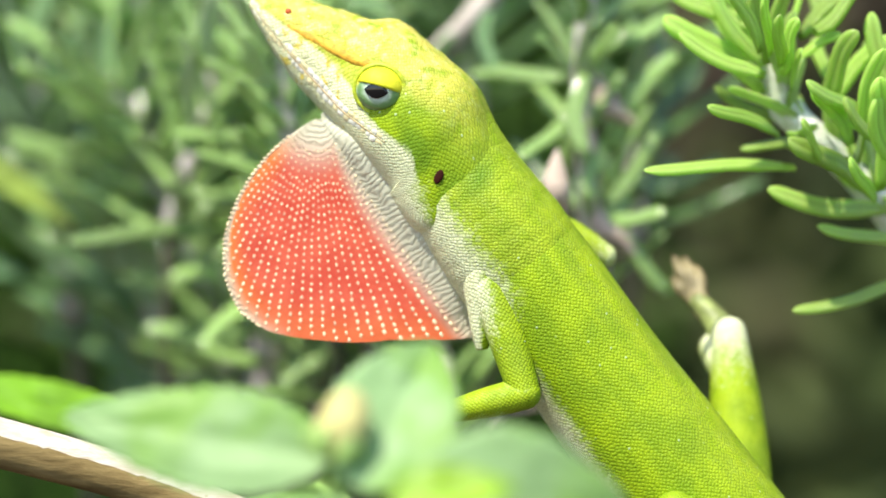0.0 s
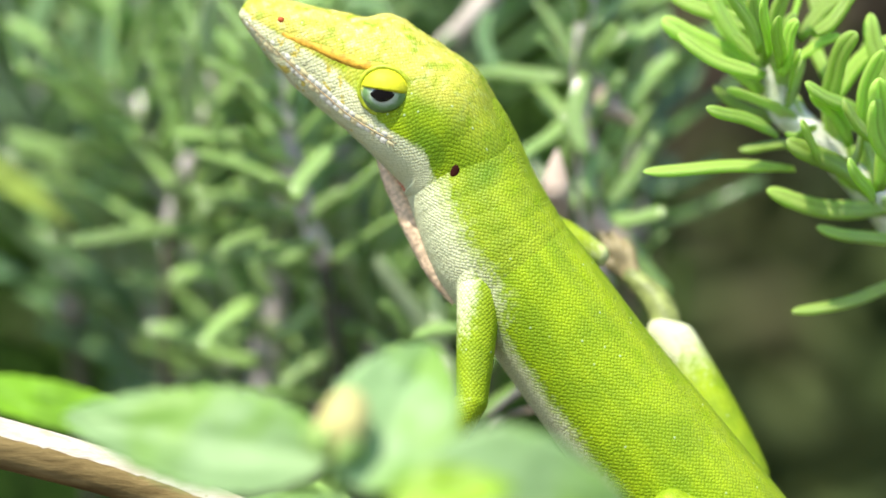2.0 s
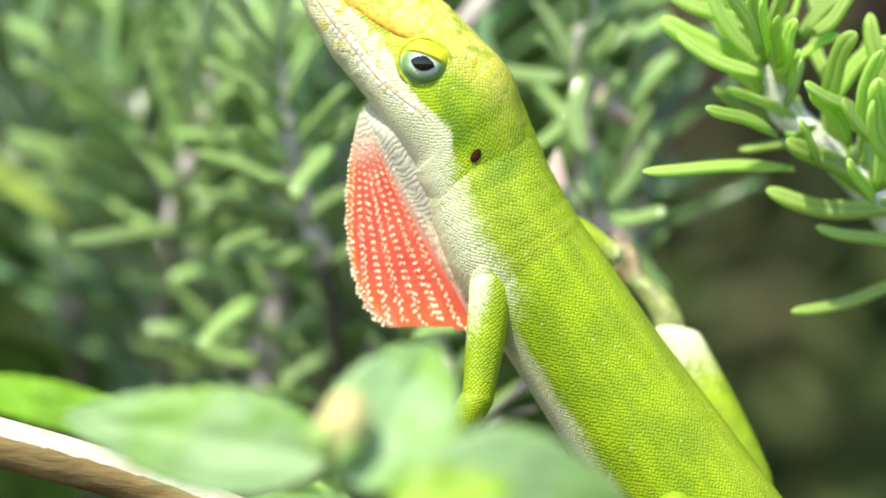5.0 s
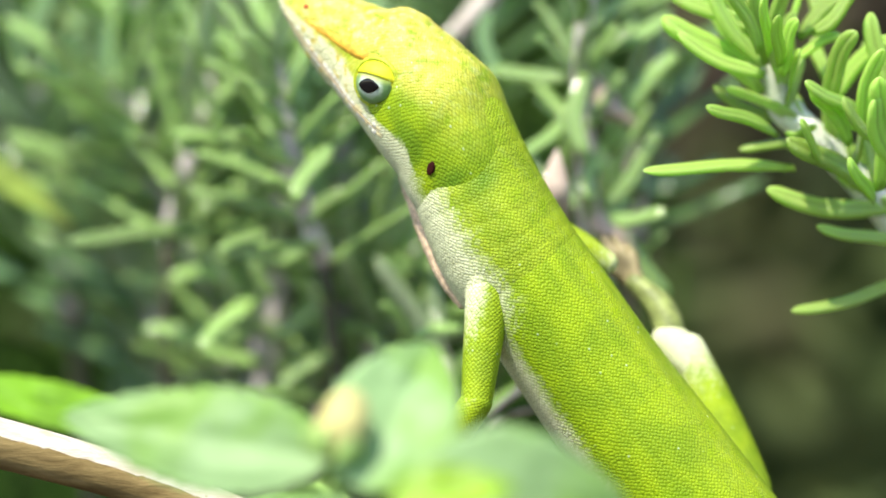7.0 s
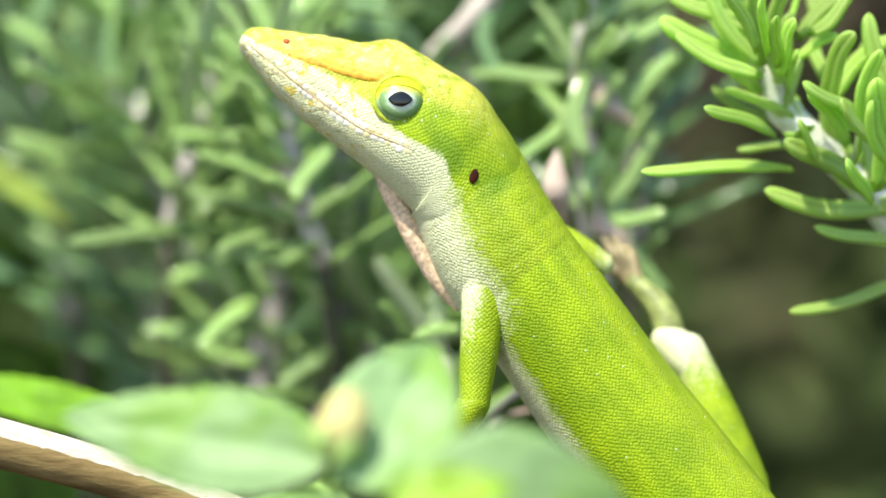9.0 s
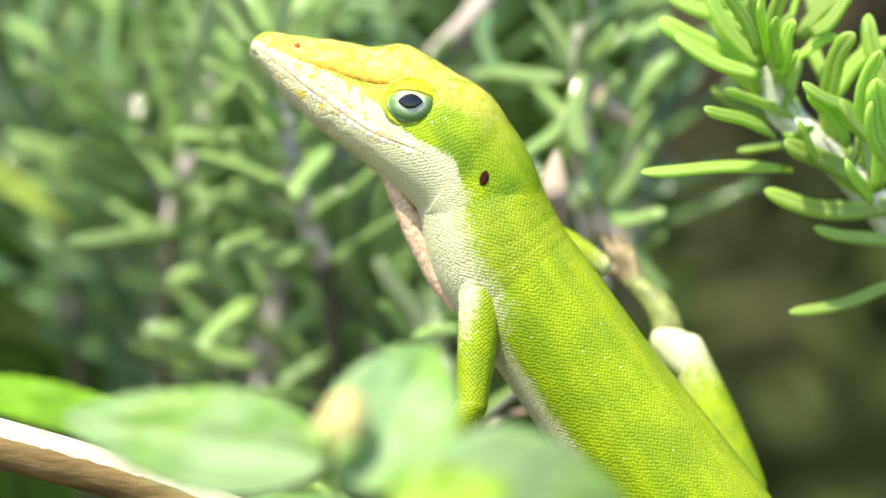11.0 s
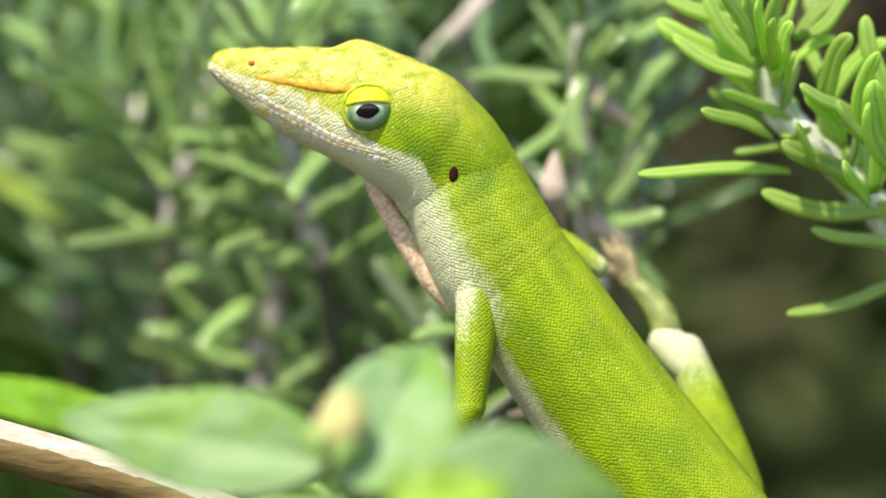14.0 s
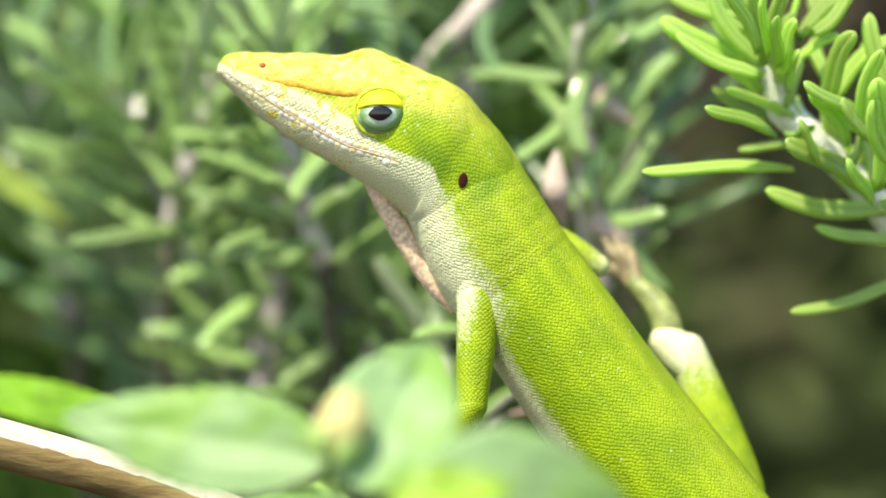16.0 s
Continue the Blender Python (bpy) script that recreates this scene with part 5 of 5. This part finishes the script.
# how far the dewlap's hinge and its lower end slide down the throat, and the hinge forward
SLIDE = [(0, 10, 0, 14), (0.3, 10, 0, 8), (0.5, 10, 0, 0), (1.2, 0, 0, 0), (2.8, 0, 0, 0), (3.1, 30, 20, 0), (3.4, 52, 38, 0), (3.5, 50, 37, 2), (3.6, 44, 34, 6), (3.7, 36, 30, 10),
         (3.8, 24, 28, 14), (4.0, 18, 26, 18), (4.5, 18, 26, 18), (5.4, 0, 0, 0), (16, 0, 0, 0)]
# how far the upper lid is lowered
LOWERED = [(0, 1.36), (0.5, 1.32), (1, 1.46), (2.4, 1.5), (2.7, 1.41), (2.85, 0.0), (3.8, 0.09), (4.2, 0.28), (6.3, 1.13), (6.8, 0.94), (7.1, 0.19), (9.2, 0.0), (11.3, 0.75), (12, 1.41), (12.6, 1.41), (12.9, 0.47), (13.6, 0.47), (14.2, 1.03), (16, 1.03)]
SPRIG_SWAY = [(0, 23.11, 13.16), (0.5, 23.15, 13.24), (1.5, 23.23, 13.28), (2, 23.04, 13.09), (2.5, 23.19, 13.28), (3, 23.07, 13.01), (3.5, 23.11, 13.16), (4, 22.96, 13.05), (6.5, 23.07, 13.20), (7.5, 23.00, 13.12), (9, 22.92, 13.12), (11.5, 22.92, 13.05), (12, 22.65, 12.86), (12.5, 23.04, 13.20), (13, 22.39, 12.82), (13.5, 22.65, 13.01), (14, 22.84, 13.05), (14.5, 23.15, 13.24), (15, 23.04, 13.16), (16, 23.00, 13.12)]


def value(rows, t):
    """The row's numbers at t, straight between its neighbours."""
    rows = np.array(rows, float)
    return np.array([np.interp(t, rows[:, 0], rows[:, i]) for i in range(1, rows.shape[1])])


def head_pose(t):
    x, z, rx, ry, rz = value(HEAD_ROWS, t)
    return pose((HX + x) * MM, 0, (HZ + z) * MM, rx, ry, rz)


def torso_pose(t):
    x, z, ry = value(TORSO_ROWS, t)
    return pose(x * MM, 0, z * MM, 0, ry, 0)


TIMES = sorted({r[0] for r in HEAD_ROWS} | {r[0] for r in TORSO_ROWS} | {4.5, 4.8, 5.1, 5.4, 10.2})
TORSO_REF, HEAD_REF = pose(sx * MM, 0, sz * MM), pose(HX * MM, 0, HZ * MM)


def on_torso(t, p, y=0.0):
    """Where a place of the resting body lies at t, in millimetres."""
    v = torso_pose(t) @ TORSO_REF.inverted() @ (Vector((p[0], y, p[1])) * MM) / MM
    return (v.x, v.z, v.y)


def moved_by_head(t, p, y=0.0):
    v = head_pose(t) @ HEAD_REF.inverted() @ (Vector((p[0], y, p[1])) * MM) / MM
    return (v.x, v.z, v.y)


def neck_pose(t, f):
    """Poses along a curve that leaves the body straight and enters the head straight."""
    p0, p1 = [Vector(on_torso(t, q)) for q in ((5.40, -2.72), (4.32, -1.19))]
    p3, p2 = [Vector(moved_by_head(t, q)) for q in ((0.23, 5.97), (1.68, 4.06))]
    d0, d1 = (p1 - p0) * 4.0, (p3 - p2) * 2.6
    u = -0.24 + 1.27 * f

    def c(u):
        if u < 0:
            return p1 + d0 * u
        return (p1 * (2 * u ** 3 - 3 * u * u + 1) + d0 * (u ** 3 - 2 * u * u + u) + p3 * (3 * u * u - 2 * u ** 3) + d1 * (u ** 3 - u * u))

    a = aim(c(u), c(u + 0.02))
    x, y, z = [Vector(col[:3]) for col in a.transposed()][:3]
    across = head_pose(t).to_3x3() @ Vector((0, 1, 0))
    return a @ pose(0, 0, 0, 0.8 * smooth(f, 0.1, 1.0) * math.degrees(math.atan2(across.dot(z), across.dot(y))))


NECK = []


def neck():
    n = 12
    for i in range(n):
        f = i / (n - 1)
        r = L1 * (113.0 + 4 * smooth(f, 0, 0.25) - 6 * smooth(f, 0.25, 0.65) - 3 * f - 5 * f ** 4)
        w = L1 * (108 + 4 * smooth(f, 0, 0.25) - 18 * smooth(f, 0.3, 0.9))
        half = 3.0
        rows = []
        for q in (-1.0, -0.9, -0.7, -0.4, 0.0, 0.4, 0.7, 0.9, 1.0):
            s = 1 - 0.10 * q * q - (0.15 * max(0.0, q) ** 2 if f > 0.65 else 0.0) - (0.12 * max(0.0, -q) ** 3 if f < 0.3 else 0.0)
            rows.append((q * half, 0, 0, 1, r * s * (1 - 0.04 * smooth(f, 0.5, 1.0)), r * s, w * s))
        NECK.append(part("neck", loft("neck", rows, neck_zones, 26, 44, 2.1, neck_pose(16.0, f)), SKIN, LIZ))


neck()


def motions():
    walk(TORSO, [(t, torso_pose(t)) for t in TIMES])
    walk(HEAD, [(t, head_pose(t)) for t in TIMES])
    for i, ob in enumerate(NECK):
        walk(ob, [(t, neck_pose(t, i / (len(NECK) - 1))) for t in TIMES])
    rows = {ob: [] for ob in (UPPER, FORE, HAND, SHANK, ANKLE, FOOT)}
    for t in TIMES:
        s = (*on_torso(t, (2.60, -2.45))[:2], -2.4)
        e, w = [(*value(r, t), y) for r, y in ((ELBOW, -3.6), (WRIST, -3.0))]
        se = Vector(s) - Vector(e)
        s = tuple(Vector(e) + se.normalized() * (7.46))
        rows[UPPER].append((t, aim(s, e)))
        rows[FORE].append((t, aim(e, w)))
        rows[HAND].append((t, aim(w, (w[0] - 3.0, w[1] - 0.4, w[2]))))
        kn = (*on_torso(t, (20.43, -16.80))[:2], 4.0)
        an, he, ti = [(*value(r, t), y) for r, y in ((ANKLES, 5.5), (HEELS, 6.3), (TIPS, 9.5))]
        rows[SHANK].append((t, aim(kn, an)))
        rows[ANKLE].append((t, aim(an, he)))
        rows[FOOT].append((t, aim(he, ti)))
    for ob, r in rows.items():
        walk(ob, r)
    times = sorted(set(TIMES) | {r[0] for r in OPEN} | {r[0] for r in SLIDE})
    for k, ob in enumerate(FOLDS):
        r = []
        for t in times:
            o = float(value(OPEN, t)[0])
            hx, hz, _ = moved_by_head(t, [a * o + b * (1 - o) for a, b in zip((-8.04, 6.31), (-4.94, 5.20))])
            px, pz, _ = on_torso(t, ((1.07, -4.09)[0], (1.07, -4.09)[1] - 1.5 * o))
            dh, dp, dx = value(SLIDE, t) * L1
            hx, hz, pz = hx - dx, hz - dh, pz - dp
            way = math.atan2(hz - pz, px - hx)
            puff = 3.4 * o * (1 - o)
            hx, hz, px, pz = hx - puff * math.sin(way), hz - puff * math.cos(way), px - puff * math.sin(way), pz - puff * math.cos(way)
            lead = math.degrees(math.atan2(hz - pz, px - hx)) - 8.0 * (1 - o)
            swing = lead - (1 - o * FULL / (BLADES * STEP)) * (k + 1) * STEP
            r.append((t, pose(hx * MM, (k - 9.5) * 0.008 * MM, hz * MM, 0, swing, 0)))
        walk(ob, r)
    for ob, side in zip(LIDS, (-1, 1)):
        x, y, z = ob.location
        walk(ob, [(t, pose(x, y, z, -side * 18 * c)) for t, c in LOWERED])
    walk(CREST, [(t, aim(on_torso(t, (0.69, -4.25)), moved_by_head(t, (-5.13, 5.20)))) for t in TIMES])
    bx, by, bz = SWAY.location
    ox, oz = (23.07, 13.16)
    walk(SWAY, [(t, pose(bx + (x - ox) * MM, by, bz + (z - oz) * MM)) for t, x, z in SPRIG_SWAY])


motions()
